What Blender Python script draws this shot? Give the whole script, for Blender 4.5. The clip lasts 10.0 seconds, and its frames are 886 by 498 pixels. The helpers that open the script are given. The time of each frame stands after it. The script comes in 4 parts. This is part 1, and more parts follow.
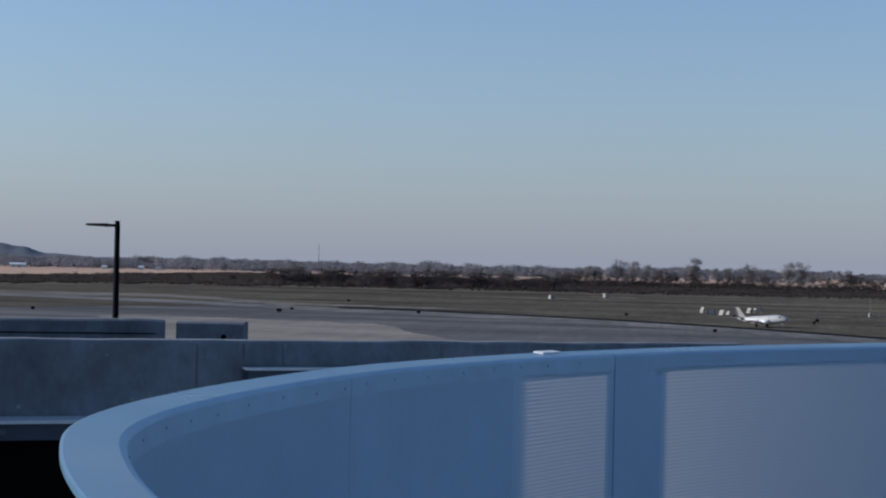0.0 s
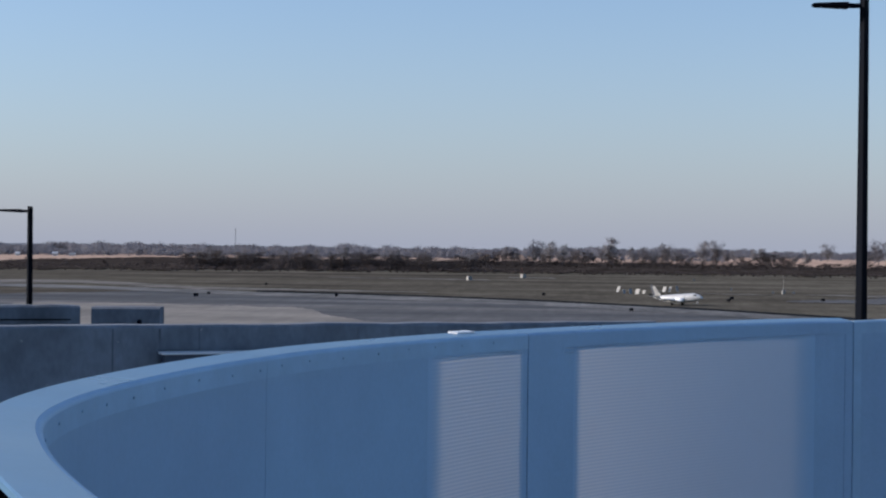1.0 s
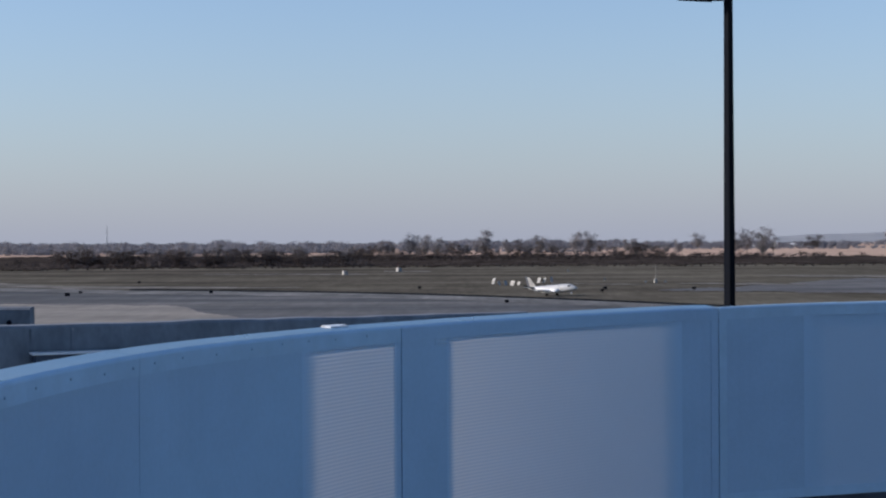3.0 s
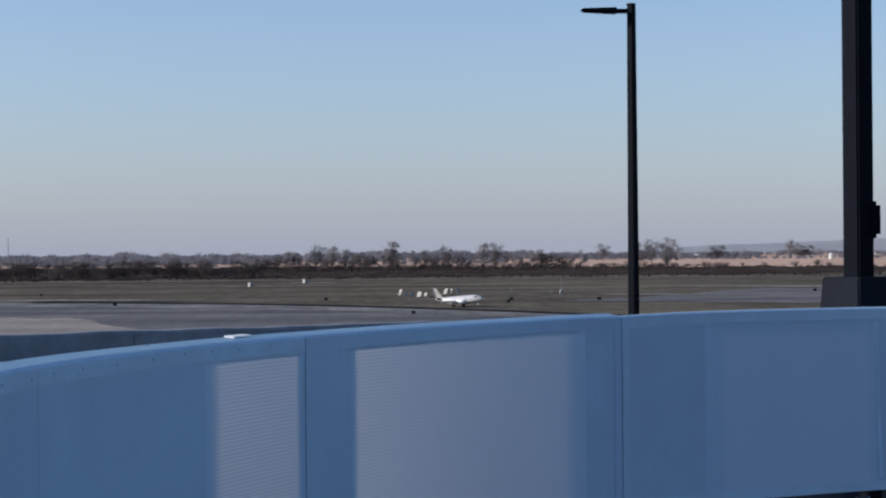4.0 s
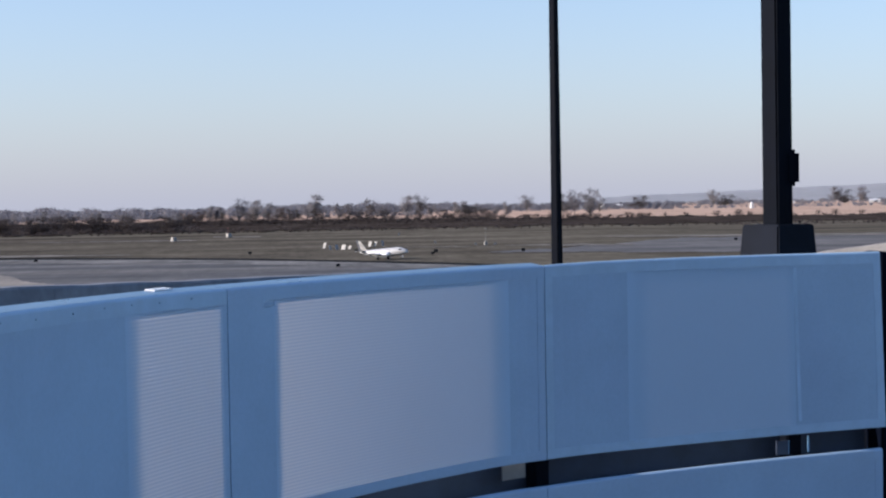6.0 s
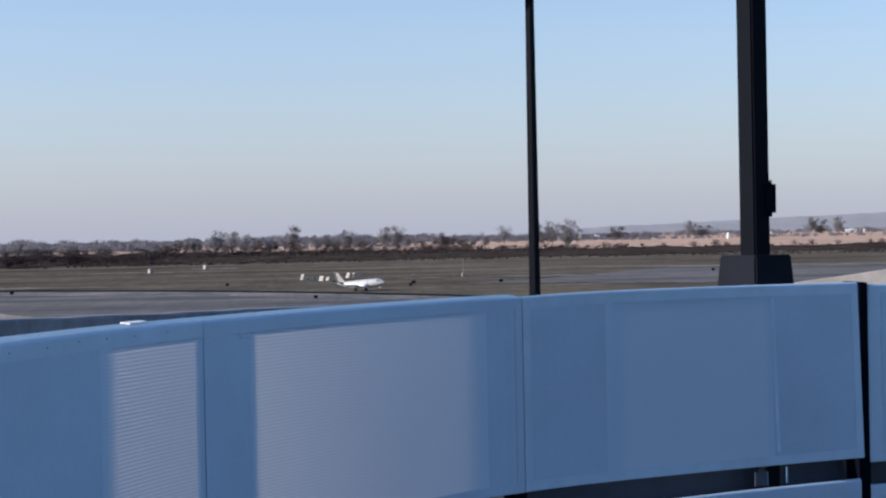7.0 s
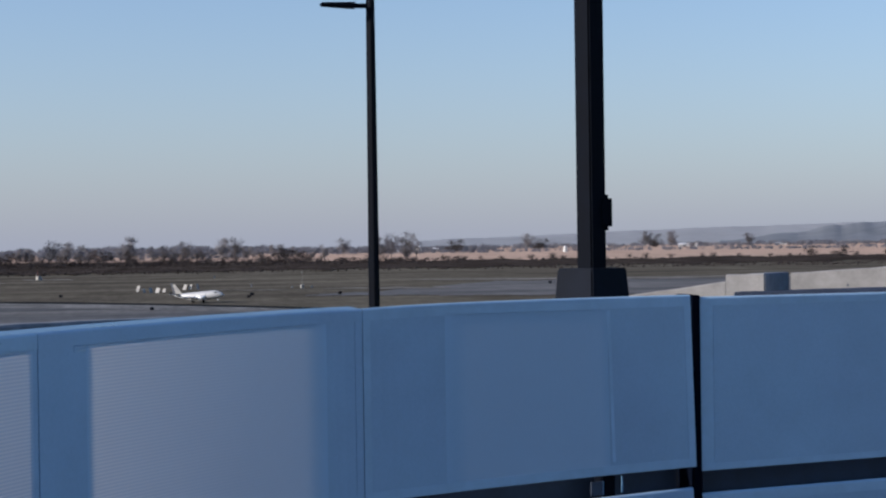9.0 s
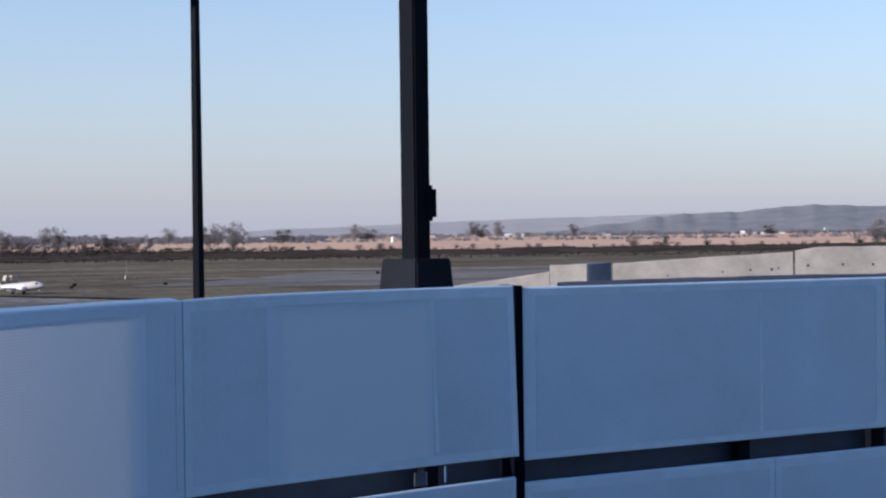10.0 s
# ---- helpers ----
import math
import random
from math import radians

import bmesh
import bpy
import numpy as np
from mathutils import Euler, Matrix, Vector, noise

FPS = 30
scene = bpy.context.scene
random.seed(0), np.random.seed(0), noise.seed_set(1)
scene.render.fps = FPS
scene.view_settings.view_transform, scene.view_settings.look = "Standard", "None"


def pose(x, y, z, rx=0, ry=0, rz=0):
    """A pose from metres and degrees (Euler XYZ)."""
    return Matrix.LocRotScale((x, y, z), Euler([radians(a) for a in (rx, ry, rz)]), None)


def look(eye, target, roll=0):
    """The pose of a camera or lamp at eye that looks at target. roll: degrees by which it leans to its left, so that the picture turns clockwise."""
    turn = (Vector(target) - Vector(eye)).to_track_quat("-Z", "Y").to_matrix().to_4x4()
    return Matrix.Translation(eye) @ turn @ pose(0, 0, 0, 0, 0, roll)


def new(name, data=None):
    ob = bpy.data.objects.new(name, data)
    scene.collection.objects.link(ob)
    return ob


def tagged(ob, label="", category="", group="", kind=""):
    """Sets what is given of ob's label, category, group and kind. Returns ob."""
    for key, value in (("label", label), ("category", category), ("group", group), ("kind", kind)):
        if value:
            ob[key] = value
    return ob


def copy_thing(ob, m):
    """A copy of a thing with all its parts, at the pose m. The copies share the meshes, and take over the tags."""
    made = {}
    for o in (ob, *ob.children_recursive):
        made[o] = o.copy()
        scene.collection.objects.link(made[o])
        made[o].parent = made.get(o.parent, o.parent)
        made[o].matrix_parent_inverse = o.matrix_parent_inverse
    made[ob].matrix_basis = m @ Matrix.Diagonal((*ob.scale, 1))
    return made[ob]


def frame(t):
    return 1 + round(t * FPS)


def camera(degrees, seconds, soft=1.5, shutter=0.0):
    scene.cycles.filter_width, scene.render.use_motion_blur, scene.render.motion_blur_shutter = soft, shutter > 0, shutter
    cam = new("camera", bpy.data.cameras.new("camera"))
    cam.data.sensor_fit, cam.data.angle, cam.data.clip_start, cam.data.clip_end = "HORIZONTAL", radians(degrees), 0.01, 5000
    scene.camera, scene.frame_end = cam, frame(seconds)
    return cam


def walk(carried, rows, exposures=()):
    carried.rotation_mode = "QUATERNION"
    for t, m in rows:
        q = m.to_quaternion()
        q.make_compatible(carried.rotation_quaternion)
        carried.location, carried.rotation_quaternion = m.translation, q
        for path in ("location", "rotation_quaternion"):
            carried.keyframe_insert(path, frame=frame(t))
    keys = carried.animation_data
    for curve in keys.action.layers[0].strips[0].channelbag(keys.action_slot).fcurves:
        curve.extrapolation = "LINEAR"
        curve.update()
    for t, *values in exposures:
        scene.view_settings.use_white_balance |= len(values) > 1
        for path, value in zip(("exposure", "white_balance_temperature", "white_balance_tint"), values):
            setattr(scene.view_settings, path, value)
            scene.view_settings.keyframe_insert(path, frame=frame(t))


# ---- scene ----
# Eye level: 15 m above the airfield, on the upper deck of a parking structure.
EYE = 15.0
cam = camera(31.0, 10.0, soft=2.2)
# seconds, x, y, z about the eye, pitch, roll, yaw to the right
ROWS = [
    (0.0, -0.0539, 0.0945, 0.0088, 0.467, 1.227, -8.911), (0.5, -0.0458, 0.08, 0.0072, 0.089, 1.03, -7.697),
    (1.0, -0.03, 0.0295, 0.0083, -0.134, 0.589, -5.944), (1.5, -0.0242, -0.014, 0.0117, -0.071, 0.348, -4.609),
    (2.0, -0.024, -0.0006, 0.0083, -0.674, -0.105, -4.744), (2.5, -0.014, -0.0326, 0.009, 0.02, -0.61, -3.675),
    (3.0, -0.0092, -0.0347, 0.0078, -0.339, -0.343, -1.475), (3.2, -0.0167, -0.0327, 0.0055, -0.502, -0.11, 0.332),
    (4.3, 0.0064, -0.034, -0.0024, 0.193, -0.705, 2.676), (4.5, 0.0052, -0.034, -0.0024, 0.197, -0.836, 3.552),
    (5.0, 0.0066, -0.0292, -0.0072, -0.899, -0.57, 4.03), (5.5, 0.0053, -0.0277, -0.0122, -1.144, -0.721, 5.011),
    (5.7, 0.0077, -0.0267, -0.0117, -1.717, -0.97, 4.552), (6.8, 0.0162, -0.001, -0.0075, -0.994, -1.27, 4.985), (7.0, 0.0162, 0.0055, -0.0082, -0.599, -1.122, 5.388),
    (7.5, 0.0246, 0.0163, -0.0115, -0.334, -0.686, 5.616), (8.0, 0.0189, 0.0121, -0.0074, 0.316, -0.493, 6.977),
    (8.5, 0.0105, -0.008, -0.0084, 0.198, -0.523, 8.373), (9.0, 0.0072, -0.0077, -0.0092, -0.255, -0.8, 11.154),
    (9.5, 0.0292, 0.0241, -0.0084, -0.455, -0.85, 14.66), (10.0, 0.0455, 0.0373, -0.0093, -0.676, -0.693, 17.317),
]
EXPOSURES = [(t, e + 0.03, 5450 + 50 * k, 13 + k) for t, e, k in ((0.0, 0.2, -3.0), (0.5, 0.42, -1.9), (1.0, 0.5, -0.8), (1.5, 0.62, -0.3), (2.0, 0.70, 0.2), (2.5, 0.5, 0.7), (3.0, 0.5, -0.3), (4.5, 0.48, 0.3), (5.0, 0.72, 1.0), (5.5, 0.92, 2.2), (7.0, 0.76, 1.6), (7.5, 0.63, 0.2), (8.0, 0.44, -2.0), (8.5, 0.42, -2.0), (9.0, 0.48, -0.5), (9.5, 0.54, 0.3), (10.0, 0.81, 3.0))]
walk(cam, [(t, pose(x, y, EYE + z, 90 + p, 0, -w) @ pose(0, 0, 0, 0, 0, r)) for t, x, y, z, p, r, w in ROWS], EXPOSURES)

# ---- daylight ----
SUN_TO = Vector((-0.975, -0.06, 0.0)).normalized()   # where the low sun stands, seen from above
SUN_EL = radians(19)
world = bpy.data.worlds.new("world")
scene.world = world
world.use_nodes = True
wn = world.node_tree.nodes
sky = wn.new("ShaderNodeTexSky")
sky.sky_type = "NISHITA"
sky.sun_disc = False
sky.sun_elevation = SUN_EL
sky.sun_rotation = math.atan2(SUN_TO.x, SUN_TO.y)
sky.air_density, sky.dust_density, sky.ozone_density = 1.0, 0.6, 1.6
wn["Background"].inputs["Strength"].default_value = 0.10
# a pale, even haze that lies along the whole horizon and thins with height
wl = world.node_tree.links.new
coords, parts_, fall, thin, share, haze = (wn.new("ShaderNode" + k) for k in ("TexCoord", "SeparateXYZ", "Math", "Math", "Math", "Mix"))
haze.data_type = "RGBA"
fall.operation, thin.operation, share.operation = "MULTIPLY", "EXPONENT", "MULTIPLY"
wl(coords.outputs["Generated"], parts_.inputs["Vector"])
wl(parts_.outputs["Z"], fall.inputs[0])
fall.inputs[1].default_value = -1 / 0.125
wl(fall.outputs["Value"], thin.inputs[0])
wl(thin.outputs["Value"], share.inputs[0])
share.inputs[1].default_value = 0.9
share.use_clamp = True
wl(share.outputs["Value"], haze.inputs["Factor"])
wl(sky.outputs["Color"], haze.inputs["A"])
haze.inputs["B"].default_value = (2.79, 2.73, 2.88, 1)
wl(haze.outputs["Result"], wn["Background"].inputs["Color"])
sun = new("sun", bpy.data.lights.new("sun", "SUN"))
sun.data.energy, sun.data.angle, sun.data.color = 4.4, radians(0.5), (1.0, 0.83, 0.64)
to_sun = SUN_TO * math.cos(SUN_EL) + Vector((0, 0, math.sin(SUN_EL)))
sun.matrix_world = look(to_sun * 50 + Vector((0, 0, 30)), (0, 0, 30))


# ---- materials ----
def material(name, color, rough=0.7, metal=0.0, vary=0.2, scale=3.0, grain=40.0, bump=0.2, second=None, spread=(0.35, 0.65), per_object=0.0, stretch=None, sheen=0.5, mottle=None):
    """A surface with stains at one scale and grain at another."""
    m = bpy.data.materials.new(name)
    m.use_nodes = True
    nt = m.node_tree
    n, link = nt.nodes, nt.links.new
    bsdf = n["Principled BSDF"]
    geo = n.new("ShaderNodeNewGeometry")
    where = geo.outputs["Position"]
    if stretch:
        mapped = n.new("ShaderNodeMapping")
        mapped.inputs["Scale"].default_value = stretch
        link(where, mapped.inputs["Vector"])
        where = mapped.outputs["Vector"]
    big, fine = n.new("ShaderNodeTexNoise"), n.new("ShaderNodeTexNoise")
    big.inputs["Scale"].default_value, fine.inputs["Scale"].default_value = scale, grain
    big.inputs["Detail"].default_value, fine.inputs["Detail"].default_value = 6, 3
    link(where, big.inputs["Vector"])
    link(where, fine.inputs["Vector"])
    ramp = n.new("ShaderNodeValToRGB")
    second = second or tuple(c * (1 - vary) for c in color)
    ramp.color_ramp.elements[0].position, ramp.color_ramp.elements[1].position = spread
    ramp.color_ramp.elements[0].color, ramp.color_ramp.elements[1].color = (*second, 1), (*color, 1)
    link(big.outputs["Fac"], ramp.inputs["Fac"])
    speck = n.new("ShaderNodeMapRange")
    speck.inputs["To Min"].default_value, speck.inputs["To Max"].default_value = 1 - vary * 0.6, 1 + vary * 0.6
    link(fine.outputs["Fac"], speck.inputs["Value"])
    amount = speck.outputs["Result"]
    if per_object:
        info, spread_out, times_ = n.new("ShaderNodeObjectInfo"), n.new("ShaderNodeMapRange"), n.new("ShaderNodeMath")
        spread_out.inputs["To Min"].default_value, spread_out.inputs["To Max"].default_value = 1 - per_object, 1 + per_object
        times_.operation = "MULTIPLY"
        link(info.outputs["Random"], spread_out.inputs["Value"])
        link(amount, times_.inputs[0])
        link(spread_out.outputs["Result"], times_.inputs[1])
        amount = times_.outputs["Value"]
    if mottle:
        # tufts and worn spots at two sizes: size across, length along, share
        for across, along, much in mottle:
            laid, spots, level, both = (n.new("ShaderNode" + k) for k in ("Mapping", "TexNoise", "MapRange", "Math"))
            laid.inputs["Scale"].default_value = (1 / across, 1 / along, 1 / across)
            link(geo.outputs["Position"], laid.inputs["Vector"])
            spots.inputs["Scale"].default_value, spots.inputs["Detail"].default_value = 1.0, 4
            link(laid.outputs["Vector"], spots.inputs["Vector"])
            level.inputs["From Min"].default_value, level.inputs["From Max"].default_value = 0.3, 0.7
            level.inputs["To Min"].default_value, level.inputs["To Max"].default_value = 1 - much, 1 + much
            link(spots.outputs["Fac"], level.inputs["Value"])
            both.operation = "MULTIPLY"
            link(amount, both.inputs[0])
            link(level.outputs["Result"], both.inputs[1])
            amount = both.outputs["Value"]
    scaled = n.new("ShaderNodeVectorMath")
    scaled.operation = "SCALE"
    link(ramp.outputs["Color"], scaled.inputs[0])
    link(amount, scaled.inputs["Scale"])
    link(scaled.outputs["Vector"], bsdf.inputs["Base Color"])
    bsdf.inputs["Metallic"].default_value = metal
    bsdf.inputs["Specular IOR Level"].default_value = sheen
    uneven = n.new("ShaderNodeMapRange")
    uneven.inputs["To Min"].default_value, uneven.inputs["To Max"].default_value = max(rough - 0.1, 0.05), min(rough + 0.1, 1)
    link(big.outputs["Fac"], uneven.inputs["Value"])
    link(uneven.outputs["Result"], bsdf.inputs["Roughness"])
    if bump:
        relief = n.new("ShaderNodeBump")
        relief.inputs["Strength"].default_value, relief.inputs["Distance"].default_value = bump, 0.004
        link(fine.outputs["Fac"], relief.inputs["Height"])
        link(relief.outputs["Normal"], bsdf.inputs["Normal"])
    return m


def gauzy(m, share):
    """Lets part of the light through, as thin twigs do."""
    n, link = m.node_tree.nodes, m.node_tree.links.new
    bsdf, out = n["Principled BSDF"], n["Material Output"]
    soft, mix = n.new("ShaderNodeBsdfTranslucent"), n.new("ShaderNodeMixShader")
    link(bsdf.inputs["Base Color"].links[0].from_socket, soft.inputs["Color"])
    mix.inputs["Fac"].default_value = share
    link(bsdf.outputs["BSDF"], mix.inputs[1])
    link(soft.outputs["BSDF"], mix.inputs[2])
    link(mix.outputs["Shader"], out.inputs["Surface"])
    return m


def perforated(name, color, through_share, pitch, tint=(0.95, 0.92, 0.88)):
    """Painted sheet pierced by fine rows of holes, through which the light of the far side spreads."""
    m = material(name, color, rough=0.5, vary=0.05, scale=0.7, grain=50, bump=0.05)
    nt = m.node_tree
    n, link = nt.nodes, nt.links.new
    bsdf, out = n["Principled BSDF"], n["Material Output"]

    def math_(op, a, b):
        node = n.new("ShaderNodeMath")
        node.operation = op
        for k, v in enumerate((a, b)):
            if isinstance(v, (int, float)):
                node.inputs[k].default_value = v
            elif v is not None:
                link(v, node.inputs[k])
        return node.outputs["Value"]

    geo, split = n.new("ShaderNodeNewGeometry"), n.new("ShaderNodeSeparateXYZ")
    link(geo.outputs["Position"], split.inputs["Vector"])
    # vertex values lay out the bright patches and their soft shadow edges
    backlit_, rows_ = n.new("ShaderNodeAttribute"), n.new("ShaderNodeAttribute")
    backlit_.attribute_name, rows_.attribute_name = "backlit", "rows"
    wobble = n.new("ShaderNodeTexNoise")
    wobble.inputs["Scale"].default_value = 2.5
    link(geo.outputs["Position"], wobble.inputs["Vector"])
    height = math_("ADD", split.outputs["Z"], math_("MULTIPLY", wobble.outputs["Fac"], 0.004))
    wave = math_("SINE", math_("MULTIPLY", height, 2 * math.pi / pitch), None)
    depth = math_("MULTIPLY", math_("MULTIPLY", wave, 0.85), rows_.outputs["Fac"])
    share = math_("MULTIPLY", math_("MULTIPLY", math_("ADD", depth, 1.0), through_share), backlit_.outputs["Fac"])
    glow, mix = n.new("ShaderNodeBsdfTranslucent"), n.new("ShaderNodeMixShader")
    glow.inputs["Color"].default_value = (*tint, 1)
    link(share, mix.inputs["Fac"])
    link(bsdf.outputs["BSDF"], mix.inputs[1])
    link(glow.outputs["BSDF"], mix.inputs[2])
    link(mix.outputs["Shader"], out.inputs["Surface"])
    return m


PANEL = material("painted_panel", (0.337, 0.462, 0.595), rough=0.5, vary=0.12, scale=1.1, grain=50, bump=0.06, second=(0.318, 0.428, 0.562), mottle=[(0.35, 0.35, 0.04), (1.2, 1.2, 0.04)])
PANEL_EDGE = material("painted_flange", (0.385, 0.525, 0.66), rough=0.5, vary=0.10, scale=0.9, grain=50, bump=0.05, mottle=[(0.12, 0.12, 0.05)])
SEAM = material("painted_seam", (0.392, 0.532, 0.668), rough=0.5, vary=0.10, scale=3, grain=50, bump=0.05, mottle=[(0.2, 0.2, 0.08)])
PIERCED = perforated("pierced_panel", (0.385, 0.52, 0.665), 0.25, 0.0165)
PIERCED_FINE = perforated("finely_pierced_panel", (0.375, 0.51, 0.655), 0.16, 0.009, (0.90, 0.93, 0.97))
# dark blue base puts the cap's shade into its colour, though sun reaches it
SHADED_CAPPING = material("shade_toned_aluminium", (0.118, 0.220, 0.342), rough=0.3, vary=0.14, scale=1.5, grain=60, bump=0.02, sheen=0.5, mottle=[(0.15, 0.15, 0.06)])
STEEL = material("black_steel", (0.004, 0.0055, 0.0095), rough=0.65, vary=0.25, scale=4, grain=80, bump=0.1, sheen=0.035)
COVER = material("dark_navy_cover", (0.009, 0.0115, 0.018), rough=0.65, vary=0.3, scale=4, grain=60, bump=0.1, sheen=0.05)
GIRT = material("dark_blue_steel", (0.032, 0.045, 0.075), rough=0.6, vary=0.3, scale=4, grain=80, bump=0.1)
BEAM_BOLT = material("dull_zinc_bolt", (0.075, 0.088, 0.11), rough=0.6, vary=0.25, scale=20, grain=80, bump=0.1)
FLASHING = material("pale_flashing", (0.50, 0.53, 0.56), rough=0.5, vary=0.1, scale=3, grain=40, bump=0.05)
# near-black that stands for deep shade, in the void and the groove
SHADE_BLACK = material("shade_black", (0.003, 0.003, 0.0035), rough=0.9, vary=0.3, scale=2, grain=30, sheen=0.05)
BOLT = material("painted_bolt", (0.30, 0.41, 0.52), rough=0.5, vary=0.1)
# darker, bluer copy of the pale concrete; the shade is in its colour
SHADED_CONCRETE = material("concrete", (0.158, 0.176, 0.205), rough=0.9, vary=0.45, scale=1.6, grain=20, bump=0.4, stretch=(1.5, 1.5, 0.8), spread=(0.3, 0.7), mottle=[(0.5, 0.5, 0.16), (0.14, 0.14, 0.10)])
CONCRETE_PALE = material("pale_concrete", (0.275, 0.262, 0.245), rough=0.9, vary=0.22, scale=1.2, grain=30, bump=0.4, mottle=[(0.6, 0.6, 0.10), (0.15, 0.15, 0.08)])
ASPHALT = material("asphalt", (0.148, 0.138, 0.130), rough=0.9, scale=0.016, grain=0.10, vary=0.35, bump=0, second=(0.055, 0.055, 0.058), stretch=(0.22, 2.6, 1), sheen=0.12, spread=(0.3, 0.66), mottle=[(110, 26, 0.22), (45, 9, 0.20), (7, 40, 0.12), (1.8, 14, 0.12)])
RUNWAY = material("worn_concrete_runway", (0.185, 0.175, 0.162), rough=0.9, scale=0.03, grain=0.2, vary=0.3, bump=0, second=(0.11, 0.105, 0.098), sheen=0.1, mottle=[(9, 30, 0.25), (2, 15, 0.2)])
TRACK = material("worn_gravel_track", (0.215, 0.198, 0.178), rough=1.0, scale=0.03, grain=0.2, vary=0.3, bump=0, second=(0.135, 0.125, 0.108), sheen=0.0, mottle=[(60, 14, 0.2), (8, 40, 0.2), (2, 15, 0.2)])
APRON = material("tan_concrete_apron", (0.275, 0.245, 0.21), rough=0.9, scale=0.03, grain=0.3, vary=0.15, bump=0, second=(0.185, 0.168, 0.147), sheen=0.05, mottle=[(60, 18, 0.14), (6, 40, 0.10), (1.5, 12, 0.10)])
RUBBER = material("dark_tar", (0.010, 0.011, 0.013), rough=0.9, scale=0.05, grain=0.5, vary=0.3, bump=0, sheen=0.02)
DECK_SHADE = material("deck_shade_tone", (0.05, 0.05, 0.052), rough=0.9, vary=0.3, scale=1.5, grain=60, bump=0.4, sheen=0.2)
GRASS = material("winter_grass", (0.124, 0.111, 0.085), rough=1.0, scale=0.013, grain=0.08, vary=0.45, bump=0, second=(0.080, 0.070, 0.057), stretch=(0.3, 1.9, 1), sheen=0.0, spread=(0.36, 0.62), mottle=[(130, 45, 0.22), (30, 60, 0.16), (5, 26, 0.14), (1.6, 9, 0.14)])
STUBBLE = material("stubble_field", (0.52, 0.362, 0.268), rough=1.0, scale=0.006, grain=0.05, vary=0.2, bump=0, second=(0.42, 0.31, 0.235), stretch=(0.5, 2, 1), sheen=0.0, mottle=[(25, 260, 0.16), (5, 120, 0.14)])
SCRUB = material("dark_scrub", (0.060, 0.049, 0.042), rough=1.0, scale=0.03, grain=0.5, vary=0.45, bump=0, sheen=0.0, mottle=[(18, 120, 0.3), (3, 60, 0.35)])
BARK = material("bark", (0.10, 0.085, 0.075), rough=0.95, scale=0.5, grain=4, vary=0.3, bump=0)
TWIGS = gauzy(material("bare_twigs", (0.088, 0.074, 0.070), rough=1.0, scale=0.15, grain=1.5, vary=0.35, bump=0, per_object=0.35, sheen=0.0), 0.3)
# lightened and greyed for the haze in front of these trees
TWIGS_MID = gauzy(material("haze_lightened_twigs", (0.235, 0.222, 0.228), rough=1.0, scale=0.15, grain=1.5, vary=0.3, bump=0, per_object=0.3, sheen=0.0), 0.4)
# haze of the distance is mixed into this twig colour
TWIGS_FAR = gauzy(material("haze_toned_twigs", (0.195, 0.195, 0.218), rough=1.0, scale=0.05, grain=0.8, vary=0.12, bump=0, sheen=0.0, mottle=[(30, 60, 0.12)]), 0.5)
# base colour holds the haze over the farther ridge
HILLS_FAR = material("haze_toned_far_hills", (0.30, 0.305, 0.315), rough=1.0, scale=0.004, grain=0.02, vary=0.06, bump=0, sheen=0.0, mottle=[(70, 70, 0.05)])
GREY_DARK = material("dark_livery_paint", (0.05, 0.055, 0.07), rough=0.4, vary=0.1, scale=1, grain=20, bump=0)
# blue-grey of the distance haze is in the hills' own colour
HILLS = material("haze_toned_hills", (0.185, 0.197, 0.215), rough=1.0, scale=0.006, grain=0.035, vary=0.10, bump=0, sheen=0.0, mottle=[(60, 60, 0.12)])
WHITE = material("white_paint", (0.78, 0.78, 0.77), rough=0.4, vary=0.06, scale=1, grain=20, bump=0)
PALE_PAINT = material("pale_paint", (0.60, 0.59, 0.56), rough=0.5, vary=0.1, scale=1, grain=20, bump=0)
PLANE_PAINT = material("aircraft_paint", (0.44, 0.44, 0.435), rough=0.35, vary=0.06, scale=1, grain=20, bump=0)
JOINT = material("stained_concrete_joint", (0.128, 0.143, 0.168), rough=0.9, vary=0.4, scale=6, grain=40, bump=0.3)
AGED = material("aged_white_paint", (0.33, 0.315, 0.285), rough=0.6, vary=0.3, scale=1, grain=20, bump=0)
GREY = material("grey_paint", (0.20, 0.21, 0.22), rough=0.5, vary=0.1, scale=1, grain=20, bump=0)
ROOF = material("grey_roof", (0.30, 0.29, 0.29), rough=0.8, vary=0.15, scale=0.5, grain=5, bump=0)
# the kerb wall's shade is put into this dark blue
KERB_SHADE = material("kerb_shade_blue", (0.025, 0.034, 0.058), rough=0.8, vary=0.25, scale=3, grain=30, bump=0.1, sheen=0.1)
GAP_STEEL = material("navy_steel", (0.002, 0.0035, 0.009), rough=0.8, vary=0.2, scale=4, grain=80, sheen=0.02)
# dark tone stands for a building's shade on the deck
STUB_RED = material("dull_red_paint", (0.16, 0.05, 0.04), rough=0.6, vary=0.2, bump=0)
GLASS = material("dark_glass", (0.02, 0.025, 0.03), rough=0.1, vary=0.05, bump=0)


# ---- building helpers ----
def part(name, bm, mat, parent=None, label="", smooth=False):
    me = bpy.data.meshes.new(name)
    bm.normal_update()
    bm.to_mesh(me)
    bm.free()
    me.materials.append(mat)
    if smooth:
        me.shade_smooth()
    ob = new(name, me)
    ob.parent = parent
    if label:
        ob["label"] = label
    return ob


